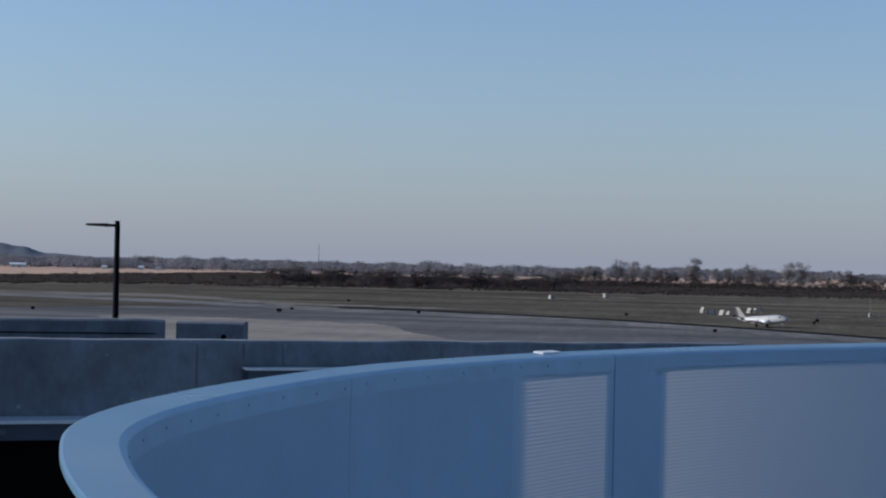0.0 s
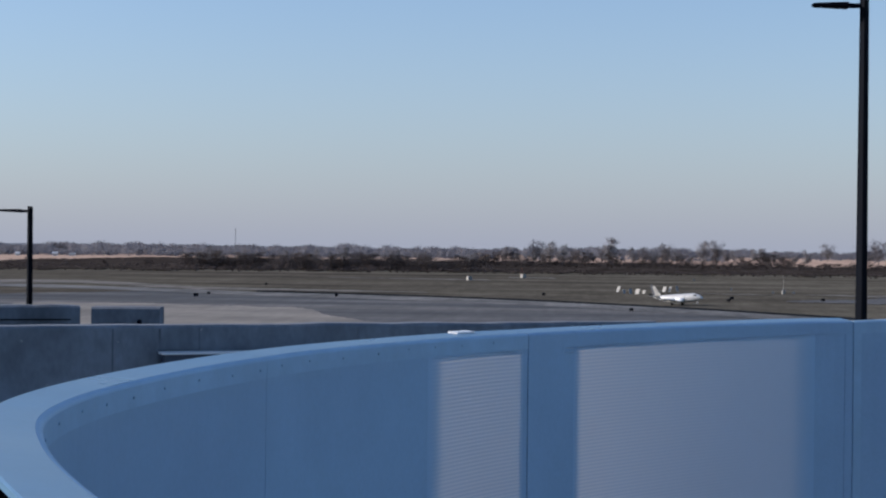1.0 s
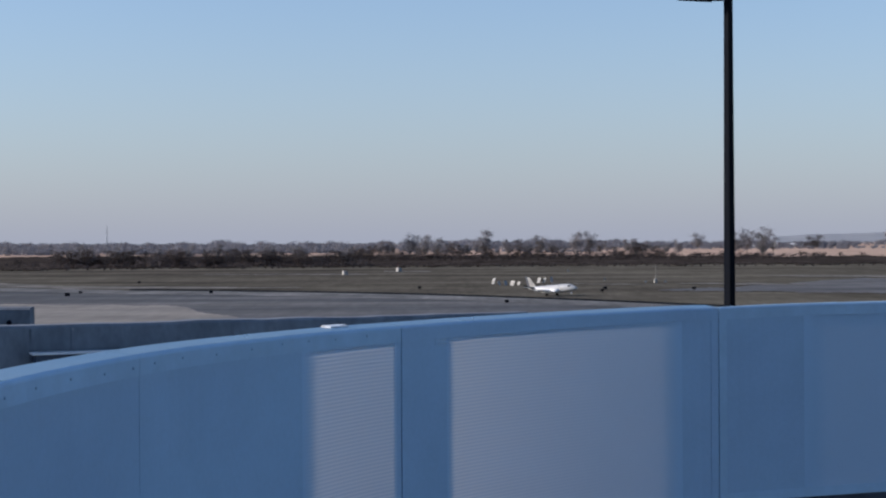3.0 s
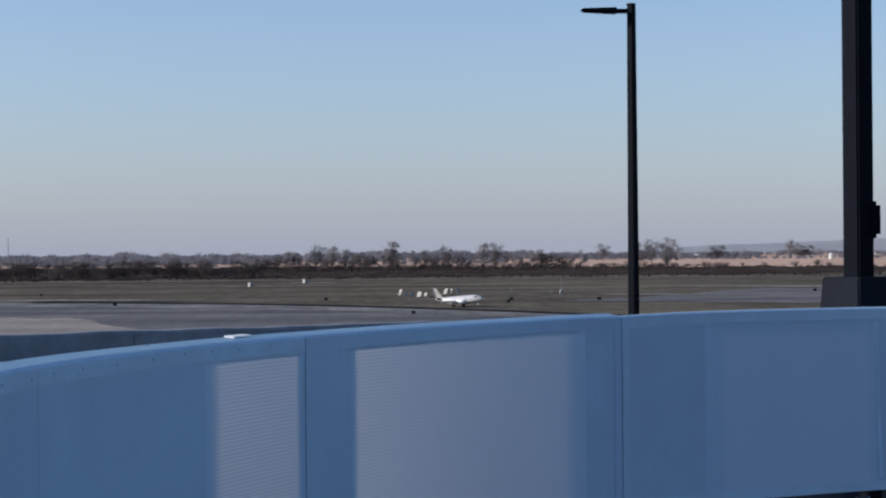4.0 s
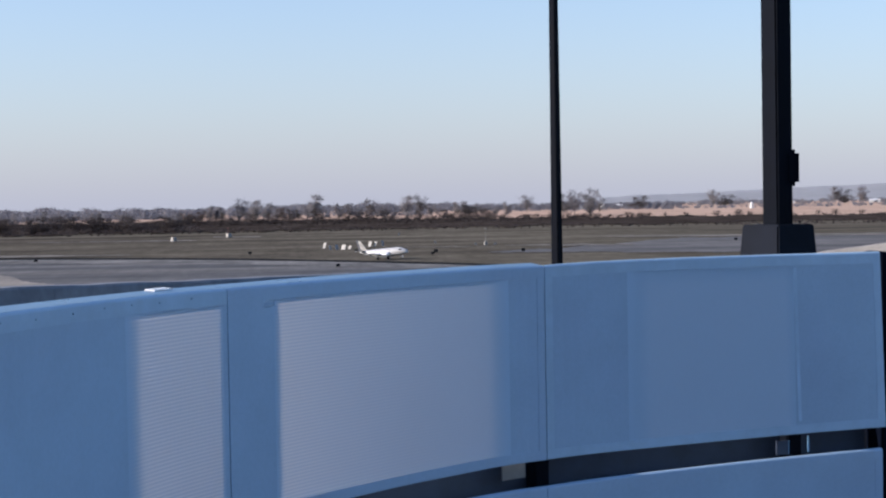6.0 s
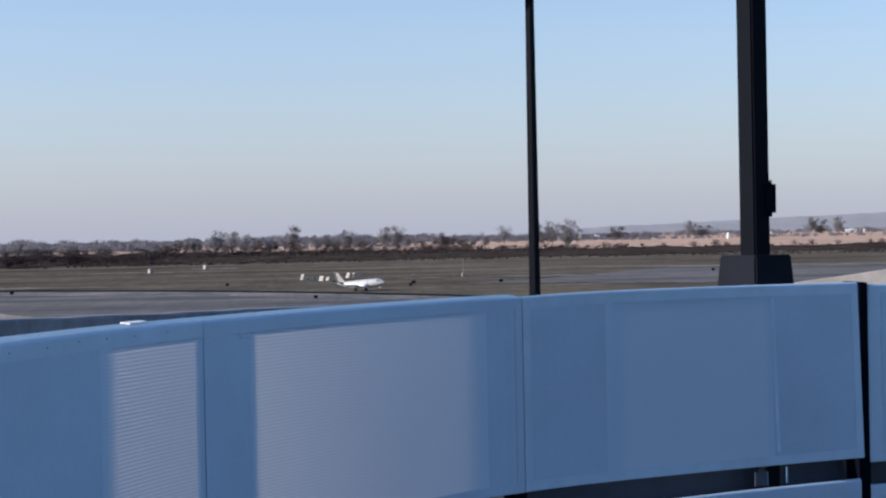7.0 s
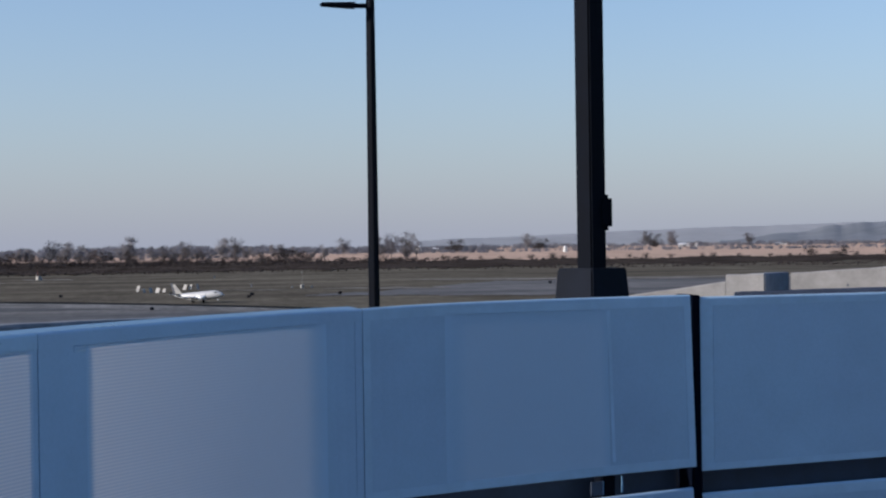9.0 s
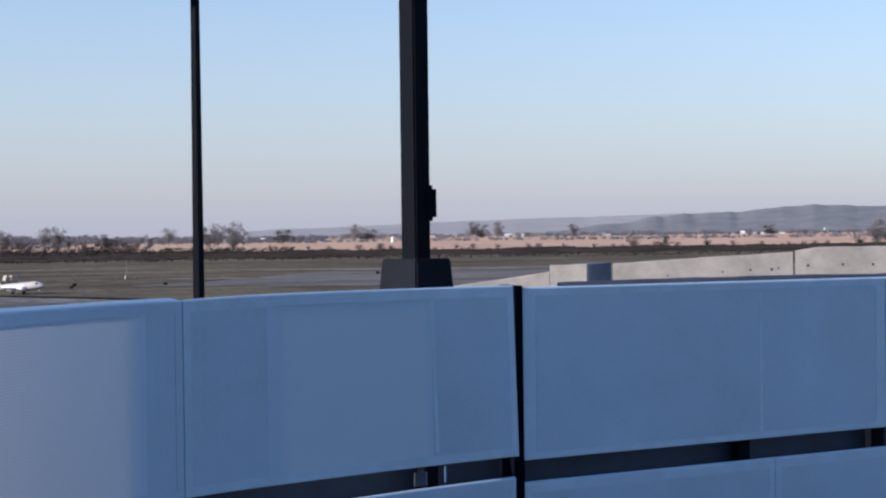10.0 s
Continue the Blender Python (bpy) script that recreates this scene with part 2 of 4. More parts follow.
def thing(name, at, label, category, group="", kind="", rz=0.0):
    ob = new(name)
    ob.matrix_basis = pose(*at, 0, 0, rz)
    return tagged(ob, label, category, group, kind)


def box(bm, size, at=(0, 0, 0), rz=0.0, bevel=0.0, taper=1.0):
    made = bmesh.ops.create_cube(bm, size=1.0)["verts"]
    for v in made:
        v.co = Vector((v.co.x * size[0], v.co.y * size[1], v.co.z * size[2]))
        if v.co.z > 0:
            v.co.x *= taper
            v.co.y *= taper
    if bevel:
        edges = list({e for v in made for e in v.link_edges})
        made = list({v for f in bmesh.ops.bevel(bm, geom=edges, offset=bevel, segments=2, affect="EDGES")["faces"] for v in f.verts} | {v for v in made if v.is_valid})
    bmesh.ops.transform(bm, matrix=pose(*at, 0, 0, rz), verts=made)
    return bm


def boxed(size, at=(0, 0, 0), rz=0.0, bevel=0.0, taper=1.0):
    return box(bmesh.new(), size, at, rz, bevel, taper)


def tube(bm, a, b, r0, r1=None, sides=10):
    a, b = Vector(a), Vector(b)
    m = Matrix.Translation((a + b) / 2) @ (b - a).to_track_quat("Z", "Y").to_matrix().to_4x4()
    bmesh.ops.create_cone(bm, cap_ends=True, segments=sides, radius1=r0, radius2=r0 if r1 is None else r1, depth=(b - a).length, matrix=m)
    return bm


def tubed(a, b, r0, r1=None, sides=10):
    return tube(bmesh.new(), a, b, r0, r1, sides)


# ---- plan of the curved screen: a smooth line through a few plan points ----
PLAN = [Vector(p) for p in ((-0.08, 1.18), (-0.52, 1.92), (-0.86, 2.50), (-1.10, 3.00), (-1.255, 3.45), (-1.315, 3.95), (-1.285, 4.55), (-1.19, 5.15),
                            (-1.02, 5.82), (-0.63, 6.75), (-0.30, 7.28), (0.12, 7.83), (0.65, 8.40), (1.30, 8.93), (2.40, 9.30), (3.525, 9.555), (4.6, 9.75))]


def smooth_line(points, steps=24):
    out = []
    for k in range(1, len(points) - 2):
        p0, p1, p2, p3 = points[k - 1:k + 3]
        for j in range(steps):
            u = j / steps
            out.append(0.5 * ((2 * p1) + (p2 - p0) * u + (2 * p0 - 5 * p1 + 4 * p2 - p3) * u * u + (3 * p1 - p0 - 3 * p2 + p3) * u ** 3))
    return out


class Line:
    """A plan line by arc length, with its outward side (away from the eye) on the left hand."""
    def __init__(self, pts):
        self.p = pts
        self.s = [0.0]
        for a, b in zip(pts, pts[1:]):
            self.s.append(self.s[-1] + (b - a).length)
        self.length = self.s[-1]

    def at(self, s):
        s = min(max(s, 0.0), self.length - 1e-6)
        k = max(i for i in range(len(self.s)) if self.s[i] <= s)
        k = min(k, len(self.p) - 2)
        a, b = self.p[k], self.p[k + 1]
        d = (b - a).normalized()
        return a + d * (s - self.s[k]), Vector((-d.y, d.x))

    def near(self, x, y):
        k = min(range(len(self.p)), key=lambda i: (self.p[i] - Vector((x, y))).length)
        return self.s[k]


def bent_bar(line, s0, s1, profile, step=0.08, ends=True, fade=None, skew=None):
    """A closed profile of (outward, z) swept along the plan line. fade: how strongly light shows through, with painted
    soft shadow edges, and how plain the rows of holes, by the way along. skew: shifts along and up, by way and height.
    """
    bm = bmesh.new()
    if fade:
        backlit_, rows_ = bm.verts.layers.float.new("backlit"), bm.verts.layers.float.new("rows")
    n = max(1, int(math.ceil((s1 - s0) / step)))
    rings = []
    for i in range(n + 1):
        s = s0 + (s1 - s0) * i / n
        p, o = line.at(s)
        ring = []
        for u, z in profile:
            along, up = skew(s, z) if skew else (0.0, 0.0)
            ring.append(bm.verts.new((p.x + o.x * u + o.y * along, p.y + o.y * u - o.x * along, EYE + z + up)))
        rings.append(ring)
        if fade:
            for v in rings[-1]:
                v[backlit_], v[rows_] = fade(i / n, (s1 - s0) * i / n, (s1 - s0) * (n - i) / n)
    m = len(profile)
    for a, b in zip(rings, rings[1:]):
        for j in range(m):
            bm.faces.new((a[j], a[(j + 1) % m], b[(j + 1) % m], b[j]))
    if ends:
        bm.faces.new(rings[0][::-1])
        bm.faces.new(rings[-1])
    bmesh.ops.recalc_face_normals(bm, faces=bm.faces)
    return bm


def rect(u0, u1, z0, z1):
    return [(u0, z0), (u1, z0), (u1, z1), (u0, z1)]


ARC = Line(smooth_line(PLAN))
S_JOINT, S_SEAM, S_SEAM2, S_END = ARC.near(-1.17, 5.27), ARC.near(-0.32, 7.26) - 0.12, ARC.near(1.30, 8.93), ARC.near(3.525, 9.555)
STRAIGHT = Line([Vector((3.560, 9.616)), Vector((6.45, 9.99)), Vector((9.6, 10.4))])
TOP, BOTTOM = -0.364, -1.468
CAPPED = TOP - 0.008


def screen_panel(line, s0, s1, z0, z1, label, pierced=(), mat=PIERCED, flange=0.07, cap=True, bolts=False, group="curved facade screens", sides=True, fade=None, edge=PANEL, skew=None, side=0.05, notch=0.0):
    """One panel: flanges round it, sheet within, pierced stretches laid out where light shows through, and a cap along
    the top.
    """
    root = tagged(new("screen_panel"), label, "screen panel", group)
    gap = 0.003 if sides else 0.0014
    a, b = s0 + gap, s1 - gap
    side = side if sides else 0.0
    lo, hi = z0 + flange * 0.8, z1 - flange
    rolled = [(0.0, hi), (0.045, hi), (0.045, z1 - 0.003), (0.016, z1 + 0.0008), (0.009, z1 - 0.0015), (0.003, z1 - 0.006), (0.0, z1 - 0.012)]
    if not cap:
        rolled[2:4] = [(0.045, z1 - 0.002), (0.016, z1 + 0.0015)]
    part("top_flange", bent_bar(line, a, b, rolled, skew=skew), edge, root)
    part("bottom_flange", bent_bar(line, a, b, [(0.004, z0), (0.045, z0), (0.045, lo), (0.0, lo), (0.0, z0 + 0.006)], skew=skew), edge, root)
    if sides:
        part("side_flange", bent_bar(line, a, a + side, [(0.006, lo), (0.045, lo), (0.045, hi), (0.006, hi)] if side > 0.06 else rect(0.0, 0.045, lo, hi), skew=skew), edge, root)
        part("side_flange", bent_bar(line, b - side, b, rect(0.0, 0.045, lo, hi), skew=skew), edge, root)
    cuts = [a + side]
    for u, v in pierced:
        cuts += [u, v]
    cuts.append(b - side)
    for k, (u, v) in enumerate(zip(cuts, cuts[1:])):
        if v - u < 0.01:
            continue
        if k % 2:
            part("pierced_sheet", bent_bar(line, u, v, rect(0.003, 0.0045, lo, hi), step=0.03, fade=fade or (lambda w, p, q: (min(1, p / 0.12, q / 0.12), 1)), skew=skew), mat, root, "finely pierced painted sheet with daylight behind it")
            if notch:
                # extra glowing strip, shaped like light over a post's rounded head behind
                part("pierced_sheet", bent_bar(line, u - notch, u, rect(0.0015, 0.0028, hi - 0.034, hi), step=0.02, fade=lambda w, p, q: (min(1, w * 1.3), 0.9)), mat, root)
        else:
            part("sheet", bent_bar(line, u, v, rect(0.003, 0.030, lo, hi), skew=skew), PANEL, root)
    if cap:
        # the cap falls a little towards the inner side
        part("cap", bent_bar(line, a, b, [(0.0155, z1 - 0.0015), (0.132, z1 - 0.002), (0.132, z1 + 0.010), (0.126, z1 + 0.0115), (0.0165, z1 + 0.0012)], skew=skew), SHADED_CAPPING, root, "smooth aluminium cap, coloured dark blue as if in shade")
    if bolts:
        s = a + 0.12
        while s < b - 0.05:
            q, o = line.at(s)
            e = Vector((q.x, q.y, EYE + z1 - flange * 0.55 + 0.004 * math.sin(s * 7)))
            n3 = Vector((o.x, o.y, 0))
            part("bolt", tubed(e + n3 * 0.002, e - n3 * 0.004, 0.0046, 0.0036, 8), BOLT, root)
            s += 0.24 + 0.03 * math.sin(s * 5)
    return root


shade = "pale blue-grey metal screen panel, curved, in shade"
# ramps of the glow, drawn in place of shadow edges on the sheets
first = lambda w, p, q: (min(1, p / 0.13, q / 0.02) * 0.82, 0.74)
second_ = lambda w, p, q: (min(1, p / 0.055, q / 0.16) * (1 - 0.30 * w), max(0.08, 0.68 - 0.78 * w))
third = lambda w, p, q: (min(1, p / 0.15, q / 0.06) * 1.0, 0.0)


def end_skew(s, z):
    """The panel by the gap: its foot rises along it and its far edge leans."""
    w = (s - S_SEAM2) / (S_END - S_SEAM2)
    return -0.030 * (z + 0.98) * max(0, w) ** 3 + 0.011 * w, -0.038 * (1 - w) if z < -1 else -0.0175 * max(0, 1 - w) ** 5


screen_panel(ARC, 0.0, S_JOINT, BOTTOM, CAPPED, shade + ", end turning back", bolts=True, sides=False, edge=PANEL_EDGE)
pierced_panel = screen_panel(ARC, S_JOINT, S_SEAM, BOTTOM, CAPPED, shade + ", pierced at seam", pierced=[(S_SEAM - 0.775, S_SEAM - 0.032)], bolts=True, sides=False, fade=first, edge=PANEL_EDGE, skew=lambda s, z: (0.0, -0.010 * (s - S_JOINT) / (S_SEAM - S_JOINT) * (z > -1)))
# white strip painted on as the short sunlit stretch of the cap
over = CAPPED - 0.0088
part("sun_patch", bent_bar(ARC, S_SEAM - 0.405, S_SEAM - 0.270, [(0.088, over + 0.007), (0.137, over + 0.0115), (0.137, over + 0.0185), (0.088, over + 0.0145)], 0.05), WHITE, pierced_panel, "thin white strip in place of a sun patch on the cap")
screen_panel(ARC, S_SEAM, S_SEAM2, BOTTOM, CAPPED - 0.010, shade + ", mostly pierced", pierced=[(S_SEAM + 0.345, S_SEAM2 - 0.26)], fade=second_, notch=0.085, skew=lambda s, z: (0.0, -0.02 * (s - S_SEAM) / (S_SEAM2 - S_SEAM) * (z < -1)))
screen_panel(ARC, S_SEAM2, S_END, BOTTOM + 0.02, TOP, shade + ", by a gap", pierced=[(S_SEAM2 + 0.55, S_END - 0.605)], mat=PIERCED_FINE, cap=False, fade=third, edge=PANEL_EDGE, skew=end_skew)


def foot_rise(s, z):
    """The joint between the tiers climbs a little along the straight screens."""
    return 0.0, 0.0115 * s * (-1.9 < z < -1)


flat_label = "pale blue-grey metal screen panel, straight, in shade"
# lighter paint on the wide side flange stands for sky light on a rounded edge
corner_screen = screen_panel(STRAIGHT, 0.008, 2.92, -1.488, TOP - 0.018, flat_label, cap=False, flange=0.055, side=0.085, edge=PANEL_EDGE, group="straight facade screens", skew=foot_rise)
part("corner_return", bent_bar(STRAIGHT, 0.0, 0.0095, rect(0.0, 0.19, -1.486, TOP - 0.030)), PANEL, corner_screen)
screen_panel(STRAIGHT, 2.93, 6.1, -1.488, TOP - 0.018, flat_label, cap=False, flange=0.055, edge=PANEL_EDGE, group="straight facade screens", skew=foot_rise)
LOW0, LOW1 = -2.75, -1.60
lower = "pale blue-grey metal screen panel of the lower tier"
screen_panel(ARC, S_SEAM, S_SEAM2, LOW0, LOW1, lower, cap=False, group="lower facade screens", skew=lambda s, z: (0.0, -0.04 * (s - S_SEAM) / (S_SEAM2 - S_SEAM) * (z > -2)))
screen_panel(ARC, S_SEAM2, S_END, LOW0, LOW1, lower, cap=False, group="lower facade screens", skew=lambda s, z: (0.0, (-0.04 + 0.062 * (s - S_SEAM2) / (S_END - S_SEAM2)) * (z > -2)))
screen_panel(STRAIGHT, 0.0, 1.95, LOW0, LOW1 - 0.03, lower, cap=False, edge=PANEL_EDGE, group="lower facade screens", skew=foot_rise)
screen_panel(STRAIGHT, 1.95, 6.1, LOW0, LOW1 - 0.03, lower, cap=False, edge=PANEL_EDGE, group="lower facade screens", skew=foot_rise)

# thin bright seams between the sheets of the straighter panels
seams = tagged(new("seam_trim"), "thin pale seam strips on the straight facade screens", "trim", kind="structure")
for line, s, z0, z1 in ((ARC, S_END - 0.60, BOTTOM + 0.09, TOP - 0.08), (STRAIGHT, 1.83, -1.43, TOP - 0.08)):
    part("seam_strip", bent_bar(line, s, s + 0.022, rect(0.0005, 0.003, z0, z1), skew=lambda s, z: (-0.03 * (z + 0.6) * (line is ARC), 0.0)), SEAM, seams)

# steel frame behind the screens
steelwork = tagged(new("steel_structure"), "black steel posts and girts behind the facade screens", "steel structure")
for line, s, top in ((ARC, S_JOINT, -0.6), (ARC, S_SEAM, -0.6), (ARC, S_SEAM2 + 0.02, -0.6), (ARC, S_END - 0.565, -0.6), (STRAIGHT, 1.75, -0.6), (STRAIGHT, 2.92, -0.6)):
    p, o = line.at(s)
    a = math.degrees(math.atan2(o.y, o.x))
    h = 5.0 + top
    part("post", boxed((0.10, 0.10, h), (p.x + o.x * 0.13, p.y + o.y * 0.13, EYE - 5 + h / 2), a, 0.008), STEEL, steelwork)
p, o = ARC.at(S_END - 0.565)
turn = math.degrees(math.atan2(o.y, o.x)) - 90
part("flat_bar", boxed((0.012, 0.012, 0.10), (p.x + o.y * 0.085 + o.x * 0.06, p.y - o.x * 0.085 + o.y * 0.06, EYE - 1.53), turn, 0.002), SHADED_CAPPING, steelwork)
part("clip_plate", boxed((0.085, 0.012, 0.085), (p.x - o.y * 0.088 + o.x * 0.07, p.y + o.x * 0.088 + o.y * 0.07, EYE - 1.545), turn, 0.002), GIRT, steelwork)
part("flat_bar", boxed((0.006, 0.014, 0.085), (p.x - o.y * 0.047 + o.x * 0.068, p.y + o.x * 0.047 + o.y * 0.068, EYE - 1.545), turn, 0.001), SHADED_CAPPING, steelwork)
# post in the gap, drawn out in depth to block sun from the corner
part("post", boxed((0.052, 0.31, 4.995 + TOP), (3.530, 9.757, EYE - 5 + (4.995 + TOP) / 2), 0, 0.004), GAP_STEEL, steelwork)
p, o = ARC.at(S_SEAM2 - 0.16)
part("clip_plate", boxed((0.17, 0.012, 0.11), (p.x + o.x * 0.10, p.y + o.y * 0.10, EYE - 1.535), math.degrees(math.atan2(o.y, o.x)) - 90, 0.002), CONCRETE_PALE, steelwork, "grey clip plate")
# added block, hides the bright background behind the gap
part("girt", boxed((0.42, 0.10, 0.29), (3.62, 9.98, EYE - 1.535), 0, 0.004), GIRT, steelwork)
part("girt", bent_bar(ARC, S_JOINT, S_END, rect(0.22, 0.34, -1.69, -1.40)), GIRT, steelwork)
part("girt", bent_bar(STRAIGHT, 0.12, 6.0, rect(0.22, 0.34, -1.66, -1.38)), GIRT, steelwork)

# ---- ground ----
def sheet(name, pts, z, mat, label, category="ground"):
    bm = bmesh.new()
    bm.faces.new([bm.verts.new((x, y, z)) for x, y in pts])
    bmesh.ops.recalc_face_normals(bm, faces=bm.faces)
    if bm.faces[:][0].normal.z < 0:
        bmesh.ops.reverse_faces(bm, faces=bm.faces)
    return tagged(part(name, bm, mat), label, category, kind="structure")


sheet("ground", [(-4900, -4900), (4900, -4900), (4900, 4900), (-4900, 4900)], 0.0, GRASS, "flat brown winter grassland to the horizon")


def polar(az, d, z=0.0):
    return (d * math.sin(radians(az)), d * math.cos(radians(az)), z)


def swath(name, rows, z, mat, label, category, tips=0.0):
    """Ground between a near and a far edge, given by bearing, near and far distance."""
    bm = bmesh.new()
    dense = []
    for (a0, n0, f0), (a1, n1, f1) in zip(rows, rows[1:]):
        m = max(1, int((a1 - a0) / 0.06))
        for k in range(m):
            u = k / m
            dense.append((a0 + (a1 - a0) * u, n0 + (n1 - n0) * u, f0 + (f1 - f0) * u))
    dense.append(rows[-1])
    prev = None
    for k, (a, n, f) in enumerate(dense):
        n *= 1 + tips * (noise.noise((a * 1.3, 2.7, z)) + 0.6 * noise.noise((a * 7.3, 4.7, z)))
        f *= 1 + tips * (noise.noise((a * 1.1, 9.1, z)) + 0.6 * noise.noise((a * 6.7, 1.1, z)))
        pair = [bm.verts.new(polar(a, n, z)), bm.verts.new(polar(a, f, z))]
        if prev:
            bm.faces.new((prev[0], pair[0], pair[1], prev[1]))
        prev = pair
    return tagged(part(name, bm, mat), label, category, kind="structure")


swath("field", [(-38, 1050, 4850), (-24, 1120, 4850), (-5, 1300, 4850), (10, 1250, 4850), (24, 1200, 4850), (40, 1150, 4850)], 0.25, STUBBLE, "pale tan stubble fields far beyond the airfield", "field")
swath("scrubland", [(-38, 780, 1010), (-24, 870, 1130), (-15, 890, 1650), (-5, 900, 1480), (0, 890, 1440), (10, 930, 1290), (20, 950, 1290), (27, 1000, 1330), (36, 1050, 1400)], 0.4, SCRUB, "dark brown scrub at the airfield's edge", "scrub", 0.07)
swath("pavement", [(-38, 60, 430), (-24.4, 60, 455), (-16, 60, 500), (-8.5, 60, 478), (-2.2, 60, 436), (1.9, 60, 404), (5.9, 60, 376), (12, 60, 330), (38, 60, 220)], 0.05, ASPHALT, "weathered grey asphalt of the near airfield", "pavement", 0.004)
swath("apron", [(-21, 330, 400), (-19.5, 290, 402), (-16, 255, 395), (-12.5, 262, 380), (-11.2, 266, 376), (-10.6, 276, 366), (-10.2, 288, 340), (-9.3, 296, 322), (-8.2, 304, 308)], 0.10, APRON, "tan sunlit concrete apron", "pavement", 0.018)
EDGE = [(-30, 690), (-23.4, 612), (-16.6, 545), (-12.6, 502), (-8.5, 479), (-2.3, 438), (1.9, 405), (6.0, 373), (9.5, 348), (14, 318), (22, 280), (34, 240)]
swath("runway", [(a, d * 0.915, d * 0.984) for a, d in EDGE], 0.12, RUNWAY, "worn pale concrete taxiway edge", "runway", 0.004)
swath("road", [(a, d * 0.984, d * 1.013) for a, d in EDGE if a > -15], 0.14, RUBBER, "dark tar strip along the taxiway", "road", 0.0)
swath("taxiway", [(-30, 590, 655), (-23.4, 592, 650), (-18.6, 580, 632), (-14.6, 516, 548), (-9.7, 503, 522), (-6.5, 498, 503)], 0.16, TRACK, "pale concrete taxiway beyond the tar strip", "taxiway", 0.008)
swath("east_taxiway", [(6.2, 462, 466), (8.6, 452, 490), (10.4, 450, 520), (12, 446, 572), (13.4, 440, 598), (20, 430, 612), (27, 420, 620), (36, 400, 620)], 0.12, ASPHALT, "grey taxiway surface", "taxiway", 0.018)
swath("connector_taxiway", [(6.8, 526, 528), (8.2, 516, 532), (10.0, 512, 530), (11.4, 514, 518)], 0.2, TRACK, "pale strip of concrete across the grass", "taxiway", 0.010)
swath("service_road", [(9.6, 634, 637), (11.0, 622, 640), (15.2, 606, 634), (21, 604, 640), (27, 606, 655), (36, 612, 680)], 0.22, TRACK, "pale service road across the grass", "road", 0.006)
swath("gravel_track", [(-10, 715, 727), (-4.8, 690, 706), (-4.2, 690, 696)], 0.12, TRACK, "pale gravel track to the equipment boxes", "track", 0.012)
swath("gravel_track_far", [(-3.6, 752, 760), (-2.4, 742, 762), (-1.9, 745, 749)], 0.12, TRACK, "pale gravel spot round an equipment box", "track", 0.012)
swath("gravel_track_near", [(2.4, 536, 542), (4.5, 520, 527), (6.4, 516, 520)], 0.12, TRACK, "pale gravel track on the grass", "track", 0.012)

# ---- parapets of the parking structure ----
def wall(name, pts, z0s, z1s, thick, mat, label, category="parapet"):
    """An upright wall along plan points, with tops and feet of their own heights."""
    bm = bmesh.new()
    rings = []
    fine = []
    for k in range(len(pts) - 1):
        m = max(1, int((Vector(pts[k + 1]) - Vector(pts[k])).length / 0.11))
        fine += [tuple(u + (v - u) * j / m for u, v in zip((*pts[k], z0s[k], z1s[k]), (*pts[k + 1], z0s[k + 1], z1s[k + 1]))) for j in range(m)]
    fine.append((*pts[-1], z0s[-1], z1s[-1]))
    # worn, slightly uneven top edge
    pts, z0s = [(f[0], f[1]) for f in fine], [f[2] for f in fine]
    z1s = [f[3] + 0.007 * noise.noise((f[0] * 3.1, f[1] * 3.1, 0)) + 0.004 * noise.noise((f[0] * 11, f[1] * 11, 5)) for f in fine]
    for k, p in enumerate(pts):
        a, b = Vector(pts[max(k - 1, 0)]), Vector(pts[min(k + 1, len(pts) - 1)])
        d = (b - a).normalized()
        n = Vector((-d.y, d.x)) * thick
        x, y = p
        t = z1s[k]
        rings.append([bm.verts.new(v) for v in ((x, y, EYE + z0s[k]), (x, y, EYE + t - 0.015), (x + n.x * .08, y + n.y * .08, EYE + t),
                                                (x + n.x * .92, y + n.y * .92, EYE + t), (x + n.x, y + n.y, EYE + t - 0.015), (x + n.x, y + n.y, EYE + z0s[k]))])
    for a, b in zip(rings, rings[1:]):
        for j in range(6):
            bm.faces.new((a[j], a[(j + 1) % 6], b[(j + 1) % 6], b[j]))
    bm.faces.new(rings[0][::-1])
    bm.faces.new(rings[-1])
    bmesh.ops.recalc_face_normals(bm, faces=bm.faces)
    return tagged(part(name, bm, mat), label, category, kind="structure")


LEFT = [(-9.5, 6.42), (-4.06, 9.0), (-2.75, 9.62), (-1.95, 10.0), (-1.2, 10.35), (0.3, 11.05)]
west = wall("wall_west", LEFT, [-0.98] * 6, [-0.5] * 6, 0.2, SHADED_CONCRETE, "cast concrete parapet, bluish shade put into its colour")
for x, y, z, r in ((-3.974, 9.041, -0.90, 0.022), (-3.379, 9.323, -0.86, 0.018), (-3.515, 9.258, -0.59, 0.012), (-2.54, 9.72, -0.53, 0.014), (-3.0, 9.50, -0.60, 0.010)):
    n3 = Vector((0.43, -0.90, 0))
    part("tie_hole", tubed(Vector((x, y, EYE + z)) - n3 * 0.02, Vector((x, y, EYE + z)) + n3 * 0.003, r * 0.6, r * 0.6, 10), GREY, west)
for x, y, w in ((-3.03, 9.488, 0.010), (-2.772, 9.61, 0.014), (-2.55, 9.715, 0.008), (-1.62, 10.15, 0.012), (-5.2, 8.46, 0.012)):
    part("form_joint", boxed((w, 0.006, 0.452), (x, y, EYE - 0.748), 25.4, 0.0), JOINT, west)
